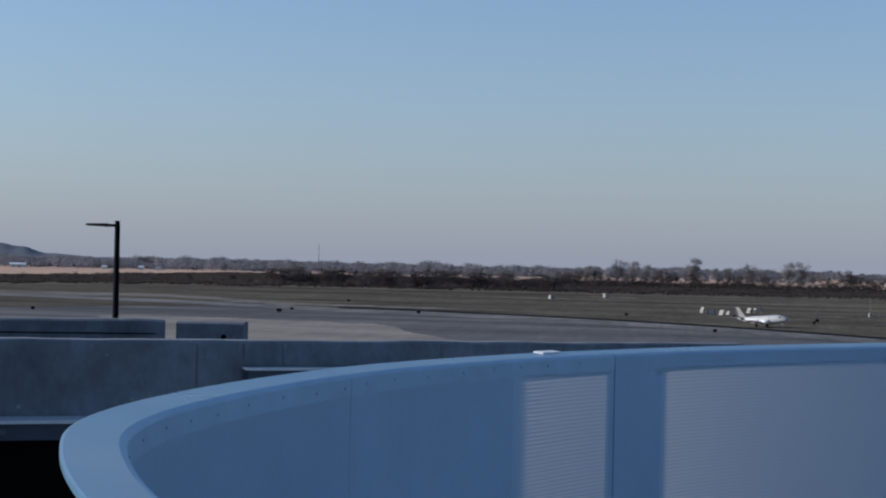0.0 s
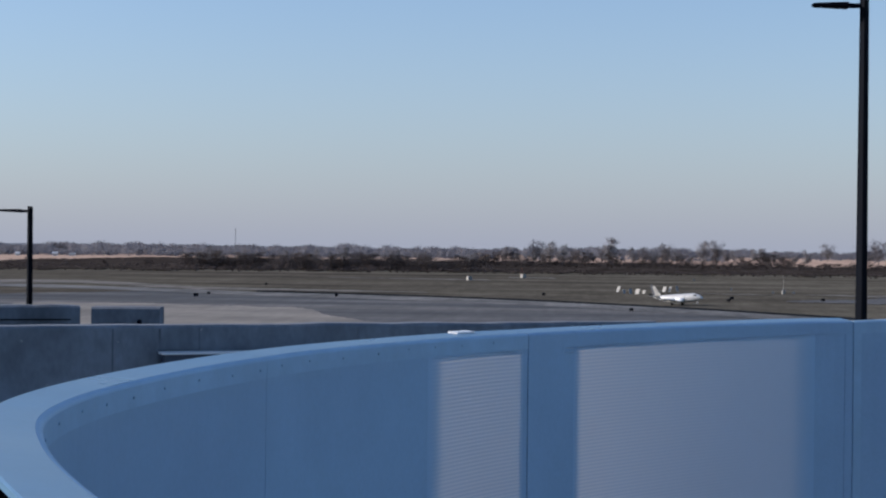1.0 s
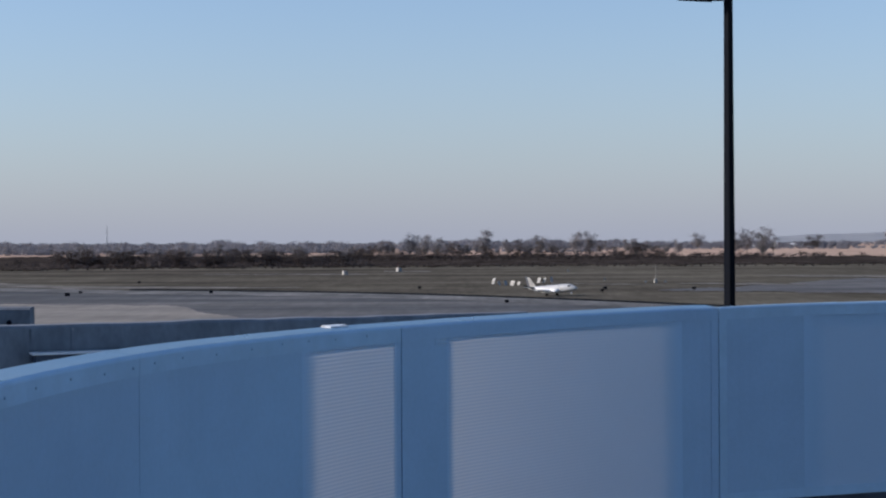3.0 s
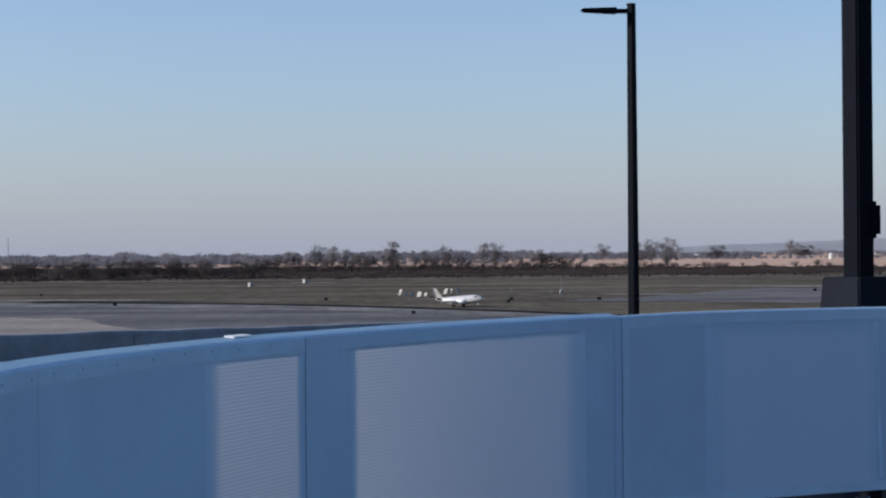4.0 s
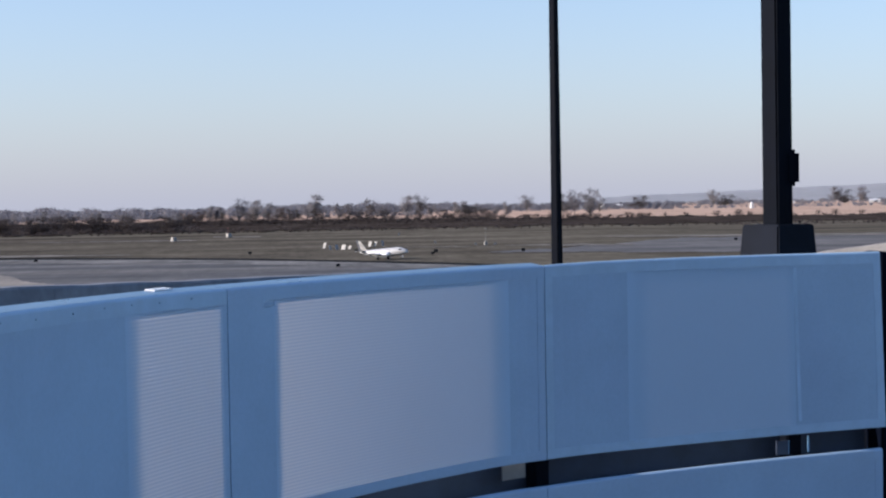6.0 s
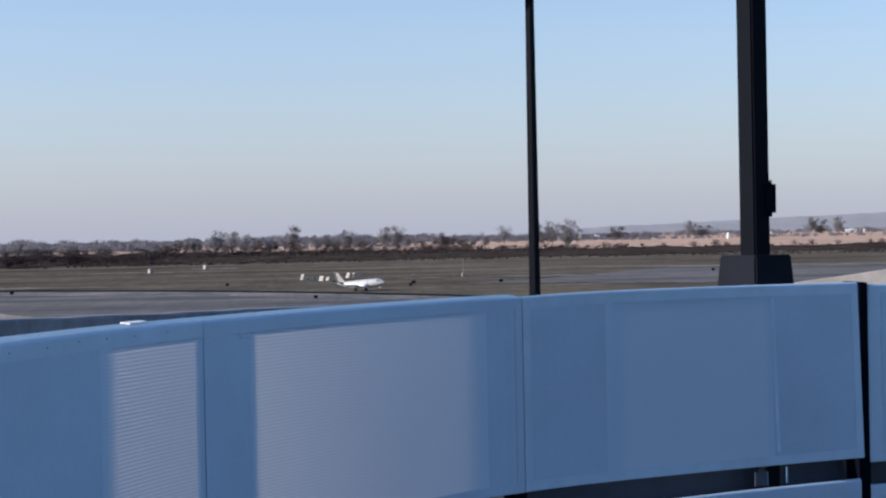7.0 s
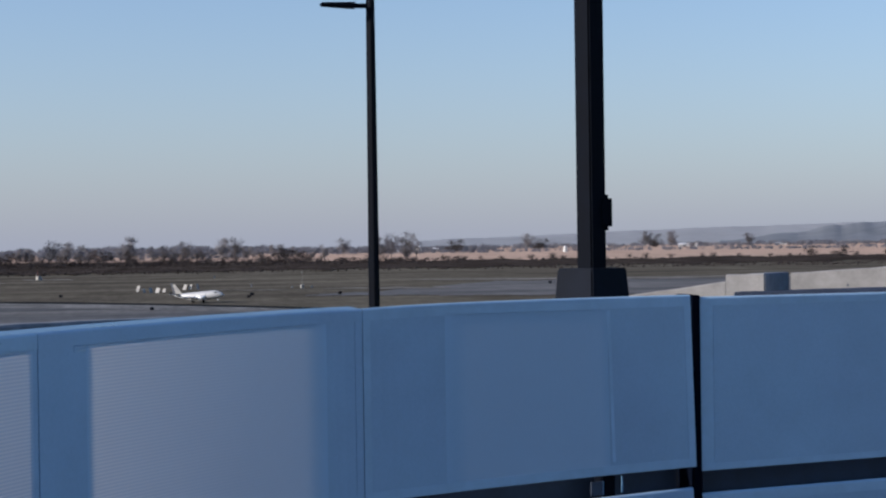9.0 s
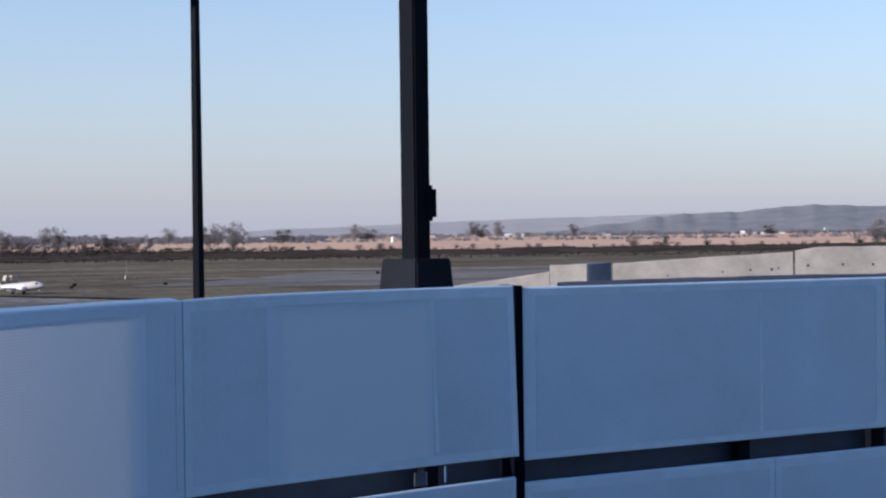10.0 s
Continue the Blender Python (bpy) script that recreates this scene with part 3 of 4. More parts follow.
FOOT = Line([Vector((-9.5, 6.36)), Vector((-4.03, 8.94)), Vector((-1.92, 9.94)), Vector((0.3, 10.98))])
tagged(part("wall_foot_flashing", bent_bar(FOOT, 0, 11.5, [(-0.10, -0.985), (0.05, -0.985), (0.05, -0.955), (-0.10, -0.965)], 1.0), FLASHING), "thin pale metal flashing along the parapet's foot", "flashing", kind="structure")
tagged(part("wall_foot", bent_bar(FOOT, 0, 11.5, rect(-0.06, 0.28, -1.085, -0.986), 1.0), GIRT), "dark grey steel edge beam under the parapet", "edge beam", kind="structure")
edge_beam = bpy.data.objects["wall_foot"]
for along in (1.6, 3.8, 6.05, 8.3, 10.4):
    p, o = FOOT.at(along)
    p = p - o * 0.06
    part("bolt", tubed((p.x, p.y, EYE - 1.035), (p.x - o.x * 0.012, p.y - o.y * 0.012, EYE - 1.035), 0.021, 0.018, 12), BEAM_BOLT, edge_beam)
# black sheet put where only deep shade lies under the parapet
tagged(part("wall_under", bent_bar(FOOT, 0, 11.5, rect(0.05, 0.20, -15.0, -1.086), 1.0), SHADE_BLACK), "black sheet in place of the deep shade below the edge beam", "wall", kind="structure")
bracket = tagged(new("ledge_bracket"), "dark steel bracket with a pale top against the parapet", "bracket")
part("plate", bent_bar(FOOT, 7.46, 8.6, rect(-0.10, 0.045, -0.672, -0.660), 0.4), FLASHING, bracket, "pale top plate")
part("body", bent_bar(FOOT, 7.48, 8.58, rect(-0.08, 0.045, -0.74, -0.673), 0.4), GIRT, bracket)
barrier = wall("wall_far_a", [(-12.0, 9.29), (-5.37, 11.85), (-4.19, 12.31)], [-1.7] * 3, [-0.5] * 3, 0.25, SHADED_CONCRETE, "concrete barrier unit with a groove along it", "barrier")
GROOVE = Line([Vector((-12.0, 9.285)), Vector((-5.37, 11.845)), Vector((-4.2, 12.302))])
# solid near-black strip, painted for the shade inside the groove
part("groove", bent_bar(GROOVE, 0, 8.3, rect(-0.003, 0.02, -0.614, -0.604), 1.0), SHADE_BLACK, barrier)
short = wall("wall_far_b", [(-4.11, 12.335), (-3.575, 12.408)], [-1.7] * 2, [-0.506] * 2, 0.25, SHADED_CONCRETE, "short concrete barrier unit in shade", "barrier")
# near-black plug, its colour standing for the shaded hollow
part("tie_hole", tubed((-3.735, 12.40, EYE - 0.625), (-3.732, 12.376, EYE - 0.625), 0.024, 0.020, 10), GAP_STEEL, short)
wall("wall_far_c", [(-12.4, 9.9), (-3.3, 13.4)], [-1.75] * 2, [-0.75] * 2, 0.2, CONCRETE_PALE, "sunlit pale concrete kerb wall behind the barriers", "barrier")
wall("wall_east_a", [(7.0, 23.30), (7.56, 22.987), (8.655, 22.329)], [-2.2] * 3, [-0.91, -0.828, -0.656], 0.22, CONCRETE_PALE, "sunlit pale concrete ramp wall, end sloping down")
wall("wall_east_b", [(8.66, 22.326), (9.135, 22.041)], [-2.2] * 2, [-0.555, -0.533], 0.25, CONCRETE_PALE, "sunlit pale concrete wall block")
wall("wall_east_c", [(9.18, 22.20), (9.9, 22.9)], [-2.2] * 2, [-0.54, -0.54], 0.2, SHADED_CONCRETE, "concrete return of the ramp wall, toned dark for shade")
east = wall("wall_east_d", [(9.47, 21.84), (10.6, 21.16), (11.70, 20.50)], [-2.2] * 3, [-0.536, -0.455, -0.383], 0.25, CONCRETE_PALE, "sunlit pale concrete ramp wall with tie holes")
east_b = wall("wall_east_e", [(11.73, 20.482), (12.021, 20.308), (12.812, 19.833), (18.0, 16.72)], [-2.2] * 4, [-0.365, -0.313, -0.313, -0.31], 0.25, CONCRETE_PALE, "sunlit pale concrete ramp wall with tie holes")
# dark plugs paint in the shade of each tie hole
for x, y, z, r, of in ((10.164, 21.423, -0.715, 0.02, east), (10.845, 21.014, -0.662, 0.02, east), (11.185, 20.81, -0.639, 0.025, east), (11.446, 20.653, -0.633, 0.028, east), (11.529, 20.604, -0.617, 0.02, east),
                        (11.884, 20.391, -0.579, 0.028, east_b), (12.302, 20.139, -0.566, 0.026, east_b), (12.657, 19.926, -0.569, 0.026, east_b)):
    n3 = Vector((-0.515, -0.857, 0))
    part("tie_hole", tubed(Vector((x, y, EYE + z)) - n3 * 0.02, Vector((x, y, EYE + z)) + n3 * 0.004, r * 0.7, r * 0.8, 10), GIRT, of)
wall("wall_south", [polar(21.5, 15.0)[:2], polar(28, 14.4)[:2], polar(40, 14.0)[:2]], [-2.2] * 3, [-0.51, -0.448, -0.39], 0.2, KERB_SHADE, "low kerb wall behind the screens, shade put into its dark blue")
# decks that the parapets stand on
def deck(name, pts, z, thick, mat, label):
    bm = bmesh.new()
    top = [bm.verts.new((x, y, EYE + z)) for x, y in pts]
    low = [bm.verts.new((x, y, EYE + z - thick)) for x, y in pts]
    bm.faces.new(top)
    bm.faces.new(low[::-1])
    for k in range(len(pts)):
        q = (k + 1) % len(pts)
        bm.faces.new((top[k], low[k], low[q], top[q]))
    bmesh.ops.recalc_face_normals(bm, faces=bm.faces)
    return tagged(part(name, bm, mat), label, "deck", kind="structure")


deck("floor_west", [(-14, 4.4), (-4.2, 9.15), (0.1, 11.2), (0.1, 13.6), (-3.2, 13.8), (-14, 9.6)], -1.7, 0.4, SHADED_CONCRETE, "concrete deck behind the parapet")
deck("floor_east", [(5.6, 13.6), (14, 12), (24, 15), (24, 26), (6.6, 26)], -2.2, 0.5, SHADED_CONCRETE, "concrete ramp deck")
# unseen deck, kept dark so that little light bounces onto the screens
deck("floor_camera", [(-0.9, -8.0), (7.5, -8.0), (7.5, 6.5), (2.2, 6.5), (-0.1, 4.6), (-0.6, 1.0)], -1.62, 0.4, DECK_SHADE, "unseen walkway deck behind the screens, dark in place of shade")

# the parking structure below the decks: slabs and columns down to the ground
for k, z in enumerate((-5.0, -8.6, -12.2)):
    deck("floor_level_%d" % (k + 1), [(-14, -8), (24, -8), (24, 26), (-14, 26)], z, 0.35, SHADED_CONCRETE, "concrete slab of a lower parking level")


def column(x, y, z0, z1):
    root = thing("concrete_column", (x, y, EYE + z0), "square cast concrete column under the parking decks", "column", "columns of the parking structure")
    part("shaft", boxed((0.55, 0.55, z1 - z0), (0, 0, (z1 - z0) / 2), 0, 0.02), SHADED_CONCRETE, root)
    part("head", boxed((0.8, 0.8, 0.22), (0, 0, z1 - z0 - 0.11), 0, 0.02), SHADED_CONCRETE, root)
    return root


for x in (-13, -4, 5, 14, 23):
    for y in (-7, 4, 15, 25):
        for z0, z1 in ((-15.0, -12.55), (-12.2, -8.95), (-8.6, -5.35)):
            column(x, y, z0, z1)
for x, y, top in ((-12.5, 8.3, -2.1), (-8.6, 9.6, -2.1), (-4.2, 11.8, -2.1), (-0.6, 12.3, -2.1), (7.6, 24.6, -2.7), (8.6, 15.2, -2.7), (22.8, 24.8, -2.7), (22.6, 16.2, -2.7), (14.6, 20.4, -2.7),
                  (0.3, -7.2, -2.02), (6.8, -7.2, -2.02), (6.8, 5.6, -2.02), (0.6, 4.4, -2.02)):
    column(x, y, -5.0, top)

# ---- lamp posts ----
def lamp_post(at, top, width, arm, label):
    root = thing("street_lamp", at, label, "street lamp", "lamp posts")
    h = top - at[2]
    part("pole", boxed((width * 1.75, width * 1.75, h), (0, 0, h / 2), 45, width * 0.1, 0.52), STEEL, root)
    part("cap", boxed((width * 0.95, width * 0.95, 0.03), (0, 0, h + 0.012), 45, 0.005), STEEL, root)
    part("arm", boxed((arm * 0.45, 0.07, 0.085), (-arm * 0.2, 0, h - 0.115), 0, 0.012), STEEL, root)
    bm = boxed((arm * 0.72, 0.30, 0.105), (-arm * 0.64, 0, h - 0.11), 0, 0.03)
    for v in bm.verts:
        if v.co.x < -arm * 0.8:
            v.co.z = h - 0.10 + (v.co.z - h + 0.11) * 0.62
            v.co.y *= 0.7
    part("lamp_head", bm, STEEL, root, "flat black lamp head")
    return root


lamp_post((-17.48, 46.84, 0), EYE + 1.03, 0.14, 1.0, "tall black tapered lamp post with one flat head")
lamp_post((4.53, 29.67, 0), EYE + 4.55, 0.14, 0.94, "tall black tapered lamp post with one flat head")

pier = thing("pier", (3.35, 11.30, EYE - 5.0), "square concrete pier under the steel column", "pier")
part("block", boxed((0.7, 0.7, 2.1), (0, 0, 1.05), 28.6, 0.02), SHADED_CONCRETE, pier)
pole = thing("steel_column", (3.35, 11.30, EYE - 2.9), "thick black square steel column on a dark base cover", "column")
part("shaft", boxed((0.160, 0.160, 9.0), (0, 0, 4.5 + 2.5), 45 - 16.4, 0.012), STEEL, pole)
bm = boxed((0.400, 0.400, 2.44), (0, 0, 1.22), 45 - 16.4, 0.012)
box(bm, (0.398, 0.398, 0.245), (0, 0, 2.5615), 45 - 16.4, 0.012, 0.915)
part("base_cover", bm, COVER, pole, "dark square base cover with sloping sides")
part("control_box", boxed((0.10, 0.078, 0.262), (0.099, -0.03, 3.09), -16.4, 0.028), STEEL, pole)

# ---- distance: hills, woods, farms ----
def ridge(name, rows, far, deep, mat, label, rough):
    """A line of hills by bearing and crest height, rising from its foot, with a back to it."""
    bm = bmesh.new()
    dense, prev = [], None
    for (a0, h0), (a1, h1) in zip(rows, rows[1:]):
        m = max(2, int((a1 - a0) / 0.12))
        dense += [(a0 + (a1 - a0) * k / m, h0 + (h1 - h0) * (3 * (k / m) ** 2 - 2 * (k / m) ** 3)) for k in range(m)]
    for a, h in dense:
        h = max(1.0, h + rough * (noise.noise((a * 2.1, far * 0.01, 1)) + 0.5 * noise.noise((a * 7, far * 0.01, 4))))
        ring = [bm.verts.new(polar(a, far - deep * (1 - u), h * u * (1 + 0.006 * noise.noise((a * 9, u * 4, far)) * (u < 1)) - 0.5 * (u == 0))) for u in (0, 0.2, 0.4, 0.6, 0.8, 1)]
        ring += [bm.verts.new(ring[-1].co), bm.verts.new(polar(a, far + 60, -1))]
        if prev:
            for k, (p, q, r, t) in enumerate(zip(prev, prev[1:], ring[1:], ring)):
                if k != 5:
                    bm.faces.new((p, t, r, q))
        prev = ring
    return tagged(part(name, bm, mat, smooth=True), label, "hills", kind="structure")


ridge("backdrop_far_hills", [(9, 14), (12.4, 25), (15.6, 33), (17.65, 41), (21.7, 48), (25.7, 55), (27.7, 57), (32, 57), (38, 50)], 4750, 350, HILLS_FAR, "far hills, pale blue-grey with painted haze", 1.5)
ridge("backdrop_near_hills", [(21, 8), (23.5, 26), (25.0, 46), (26.0, 52), (27.7, 53), (28.6, 60), (29.24, 66), (30.6, 71), (32.8, 66), (36, 70), (40, 50)], 4350, 450, HILLS, "wooded hills, blue-grey with painted haze", 3.0)
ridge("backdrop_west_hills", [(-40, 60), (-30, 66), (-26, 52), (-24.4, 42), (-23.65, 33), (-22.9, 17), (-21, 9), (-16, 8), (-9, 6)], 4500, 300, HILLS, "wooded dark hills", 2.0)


def leaf_cloud(verts, faces, centre, size, count, leaf, rng):
    for _ in range(count):
        v = Vector((rng.gauss(0, 0.42), rng.gauss(0, 0.42), rng.gauss(0, 0.42)))
        c = Vector(centre) + Vector((v.x * size[0], v.y * size[1], v.z * size[2]))
        a = Vector((rng.uniform(-1, 1), rng.uniform(-1, 1), rng.uniform(-1, 1))).normalized()
        b = a.orthogonal().normalized()
        r = leaf * rng.uniform(0.5, 1.3)
        k = len(verts)
        verts += [c + a * r, c + b * r * 0.6, c - a * r * 0.8, c - b * r * 0.5]
        faces.append((k, k + 1, k + 2, k + 3))


def cloud_part(name, verts, faces, mat, parent=None, label=""):
    me = bpy.data.meshes.new(name)
    me.from_pydata([tuple(v) for v in verts], [], faces)
    me.materials.append(mat)
    ob = new(name, me)
    ob.parent = parent
    if label:
        ob["label"] = label
    return ob


def tree(seed, tall, wide, bush, mat, label, dense=1.0, at=(0, 0, 0)):
    """A tree with a tapered trunk, forked limbs and a gappy crown of small twig clumps."""
    rng = random.Random(seed)
    root = thing("tree", at, label, "tree", "trees round the airfield")
    bm = bmesh.new()
    base = tall * (0.06 if bush else 0.22)
    tube(bm, (0, 0, -0.3), (0, 0, base), tall * 0.018, tall * 0.013, 7)
    tube(bm, (0, 0, base), (0.02 * tall, 0, tall * 0.8), tall * 0.012, tall * 0.003, 6)
    tips = []
    for k in range(14):
        a = k * 2.4 + rng.uniform(-0.4, 0.4)
        u = rng.uniform(0.12, 0.95)
        out = wide * 0.5 * math.sqrt(max(0.04, 1 - (2.0 * (u - 0.48)) ** 2)) * rng.uniform(0.45, 0.95)
        tip = Vector((math.cos(a) * out, math.sin(a) * out, base + (tall - base) * u))
        mid = Vector((tip.x * 0.45, tip.y * 0.45, base + (tip.z - base) * 0.6))
        tube(bm, (0, 0, base * 0.9), mid, tall * 0.008, tall * 0.005, 5)
        tube(bm, mid, tip, tall * 0.005, tall * 0.002, 5)
        tips += [mid, tip]
    part("trunk", bm, BARK, root)
    verts, faces = [], []
    for t in tips:
        leaf_cloud(verts, faces, t, (wide * 0.21, wide * 0.21, tall * 0.16), int((70 if bush else 72) * dense), tall * 0.031, rng)
    cloud_part("crown", verts, faces, mat, root)
    return root


rng = random.Random(11)
bare = "leafless brown tree at the far edge of the airfield"
KINDS = [tree(1, 13, 11, False, TWIGS_MID, bare), tree(2, 11, 11.5, False, TWIGS_MID, bare, 0.8), tree(3, 9, 14, True, TWIGS, "dense brown bushy tree at the airfield's edge", 1.2),
         tree(4, 14, 9, False, TWIGS_MID, bare, 0.55), tree(5, 7, 14, True, TWIGS, "low dark thicket at the airfield's edge", 1.3), tree(6, 10, 15, True, TWIGS, "dense brown bushy tree at the airfield's edge", 1.2)]
HOME = [polar(-14.2, 960), polar(2.4, 1430), polar(-12.6, 940), polar(9.86, 1330), polar(-11.0, 925), polar(-9.6, 950)]
for ob, p in zip(KINDS, HOME):
    ob.matrix_basis = pose(*p, 0, 0, rng.uniform(0, 360))


def plant(kind, az, d, scale):
    ob = copy_thing(KINDS[kind], pose(*polar(az, d), 0, 0, rng.uniform(0, 360)))
    ob.scale = (scale * rng.uniform(0.9, 1.15), scale * rng.uniform(0.9, 1.15), scale)
    return ob


# the thicket between the grass and the fields
a = -15.2
while a < -4.6:
    plant(rng.choice((2, 4, 5, 5, 2)), a, rng.uniform(905, 985), rng.uniform(0.7, 1.12))
    if rng.random() < 0.45:
        plant(rng.choice((0, 1, 5)), a + 0.1, rng.uniform(1050, 1250), rng.uniform(0.65, 1.0))
    a += rng.uniform(0.16, 0.30)
a = -4.6
while a < 6.5:
    plant(rng.choice((2, 4, 5, 5)), a, rng.uniform(1150, 1300), rng.uniform(0.55, 0.95))
    if rng.random() < 0.6:
        plant(rng.choice((0, 1, 5, 3)), a + 0.1, rng.uniform(1400, 1600), rng.uniform(0.7, 1.15))
    a += rng.uniform(0.2, 0.38)
while a < 34:
    plant(rng.choice((4, 4, 2)), a, rng.uniform(1240, 1330), rng.uniform(0.3, 0.6))
    a += rng.uniform(0.35, 1.3)
a = -27.0
while a < -15:
    plant(rng.choice((4, 4, 5)), a, rng.uniform(980, 1120), rng.uniform(0.3, 0.6))
    a += rng.uniform(0.5, 1.4)
# single trees that stand out: bearing, distance, kind, scale
for az, d, kind, sc in ((0.02, 1430, 0, 1.22), (-2.6, 1350, 3, 1.05), (-2.1, 1360, 0, 1.0), (-1.7, 1300, 1, 1.0), (-1.1, 1420, 5, 0.9), (0.85, 1500, 1, 0.9), (1.6, 1400, 3, 0.65), (2.0, 1500, 1, 1.15),
                        (3.3, 1420, 0, 1.1), (3.75, 1500, 1, 1.35), (5.5, 1330, 2, 0.9), (4.7, 1400, 5, 0.6), (6.9, 1360, 3, 0.75), (8.9, 1380, 1, 1.25), (9.3, 1420, 3, 1.2), (9.86, 1330, 3, 1.25),
                        (10.2, 1500, 1, 1.0), (7.6, 1900, 1, 1.3), (11.6, 2100, 5, 1.3), (14.2, 2500, 1, 1.6), (14.6, 2520, 5, 1.4), (18.4, 2800, 1, 1.8), (18.7, 2850, 5, 1.7), (19.3, 2800, 0, 1.5),
                        (32.52, 1150, 0, 1.0), (32.9, 1160, 1, 0.9), (24.1, 1290, 2, 0.6), (25.2, 1270, 5, 0.6), (31.9, 1250, 4, 0.7), (28.9, 3000, 5, 1.3), (22.0, 2900, 1, 1.5), (-19.4, 2000, 5, 1.0)):
    plant(kind, az, d, sc * 1.42)

# far woods: belts of twig clumps, too many to count
def belt(az0, az1, d0, d1, count, tall, mat, label, leaf, each=30):
    verts, faces = [], []
    g = random.Random(int(d0 + az0 * 10))
    for _ in range(count):
        a = g.uniform(az0, az1)
        h = tall * (0.45 + 0.55 * max(0, noise.noise((a * 1.7, d0 * 0.01, 0.5)) + 0.45)) * g.uniform(0.6, 1.1)
        x, y, _z = polar(a, g.uniform(d0, d1))
        # a rounded, gappy mass whose twig clumps face outwards
        wide = h * g.uniform(0.5, 0.95)
        for _k in range(each):
            u = Vector((g.gauss(0, 1), g.gauss(0, 1), g.gauss(0, 1))).normalized()
            c = Vector((x, y, h * 0.42)) + Vector((u.x * wide, u.y * wide, u.z * h * 0.5)) * g.uniform(0.55, 1.0)
            out = (u + Vector((g.uniform(-1, 1), g.uniform(-1, 1), g.uniform(-0.6, 1))) * 0.45).normalized()
            p = out.orthogonal().normalized()
            q = out.cross(p)
            r = leaf * g.uniform(0.5, 1.2)
            m = len(verts)
            verts += [c + p * r, c + q * r * 0.8, c - p * r * 0.9, c - q * r * 0.7]
            faces.append((m, m + 1, m + 2, m + 3))
    return tagged(cloud_part("far_woods", verts, faces, mat), label, "woods", kind="stuff")


belt(-32, 5, 3000, 3700, 1500, 20, TWIGS_FAR, "belt of leafless woods on the skyline, haze in its colour", 1.6, 50)
belt(5, 36, 2900, 4000, 800, 12, TWIGS_FAR, "belt of leafless woods on the skyline, haze in its colour", 1.5, 40)
belt(-32, -5, 1750, 2150, 1000, 19, TWIGS_FAR, "leafless woods beyond the stubble fields, greyed for haze", 0.95, 110)
belt(-5, 13, 2300, 2900, 600, 17, TWIGS_FAR, "leafless woods beyond the stubble fields, greyed for haze", 1.15, 100)
belt(7, 36, 2050, 2350, 420, 9, TWIGS_FAR, "leafless hedges beyond the stubble fields, haze in their colour", 0.8, 40)
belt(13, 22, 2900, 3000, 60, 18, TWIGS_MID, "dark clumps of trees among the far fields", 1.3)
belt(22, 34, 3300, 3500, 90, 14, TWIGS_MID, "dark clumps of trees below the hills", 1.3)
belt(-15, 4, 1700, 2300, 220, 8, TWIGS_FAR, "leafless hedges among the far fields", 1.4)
belt(-16, -4, 890, 980, 420, 5.5, TWIGS, "low brown scrub at the airfield's edge", 0.45)
belt(-6, 12, 1100, 1440, 900, 4.2, TWIGS, "low brown scrub at the airfield's edge", 0.4)
belt(12, 36, 1180, 1300, 300, 2.0, TWIGS, "low brown scrub at the airfield's edge", 0.4)
belt(-32, -15, 960, 1100, 260, 2.4, TWIGS, "low brown scrub at the airfield's edge", 0.4)

belt(-32, 36, 855, 990, 1500, 1.7, TWIGS, "low brown scrub at the airfield's edge", 0.4, 14)


def farm_building(az, d, w, h, deep, label, roof=ROOF, walls=PALE_PAINT):
    w, h, deep = w * 0.82, h * 0.78, deep * 0.8
    root = thing("farm_building", polar(az, d), label, "building", "far farm buildings", rz=-az)
    part("wall", boxed((w, deep, h), (0, 0, h / 2)), walls, root)
    bm = bmesh.new()
    rise = h * 0.45
    v = [bm.verts.new(p) for p in ((-w * .53, -deep * .56, h), (w * .53, -deep * .56, h), (w * .53, deep * .56, h), (-w * .53, deep * .56, h), (-w * .5, 0, h + rise), (w * .5, 0, h + rise))]
    for f in ((0, 1, 5, 4), (2, 3, 4, 5), (1, 2, 5), (3, 0, 4), (3, 2, 1, 0)):
        bm.faces.new([v[k] for k in f])
    part("roof", bm, roof, root)
    part("door", boxed((w * 0.16, 0.3, h * 0.6), (w * 0.1, -deep / 2 - 0.1, h * 0.3)), GREY, root)
    part("window", boxed((w * 0.08, 0.3, h * 0.25), (-w * 0.25, -deep / 2 - 0.1, h * 0.6)), GLASS, root)
    return root


def tank(az, d, r, h, label):
    root = thing("storage_tank", polar(az, d), label, "storage tank", "far white tanks")
    r, h = r * 0.85, h * 0.82
    part("drum", tubed((0, 0, 0), (0, 0, h), r, r, 20), PALE_PAINT, root)
    part("dome", tubed((0, 0, h), (0, 0, h + r * 0.6), r, r * 0.2, 20), PALE_PAINT, root)
    return root


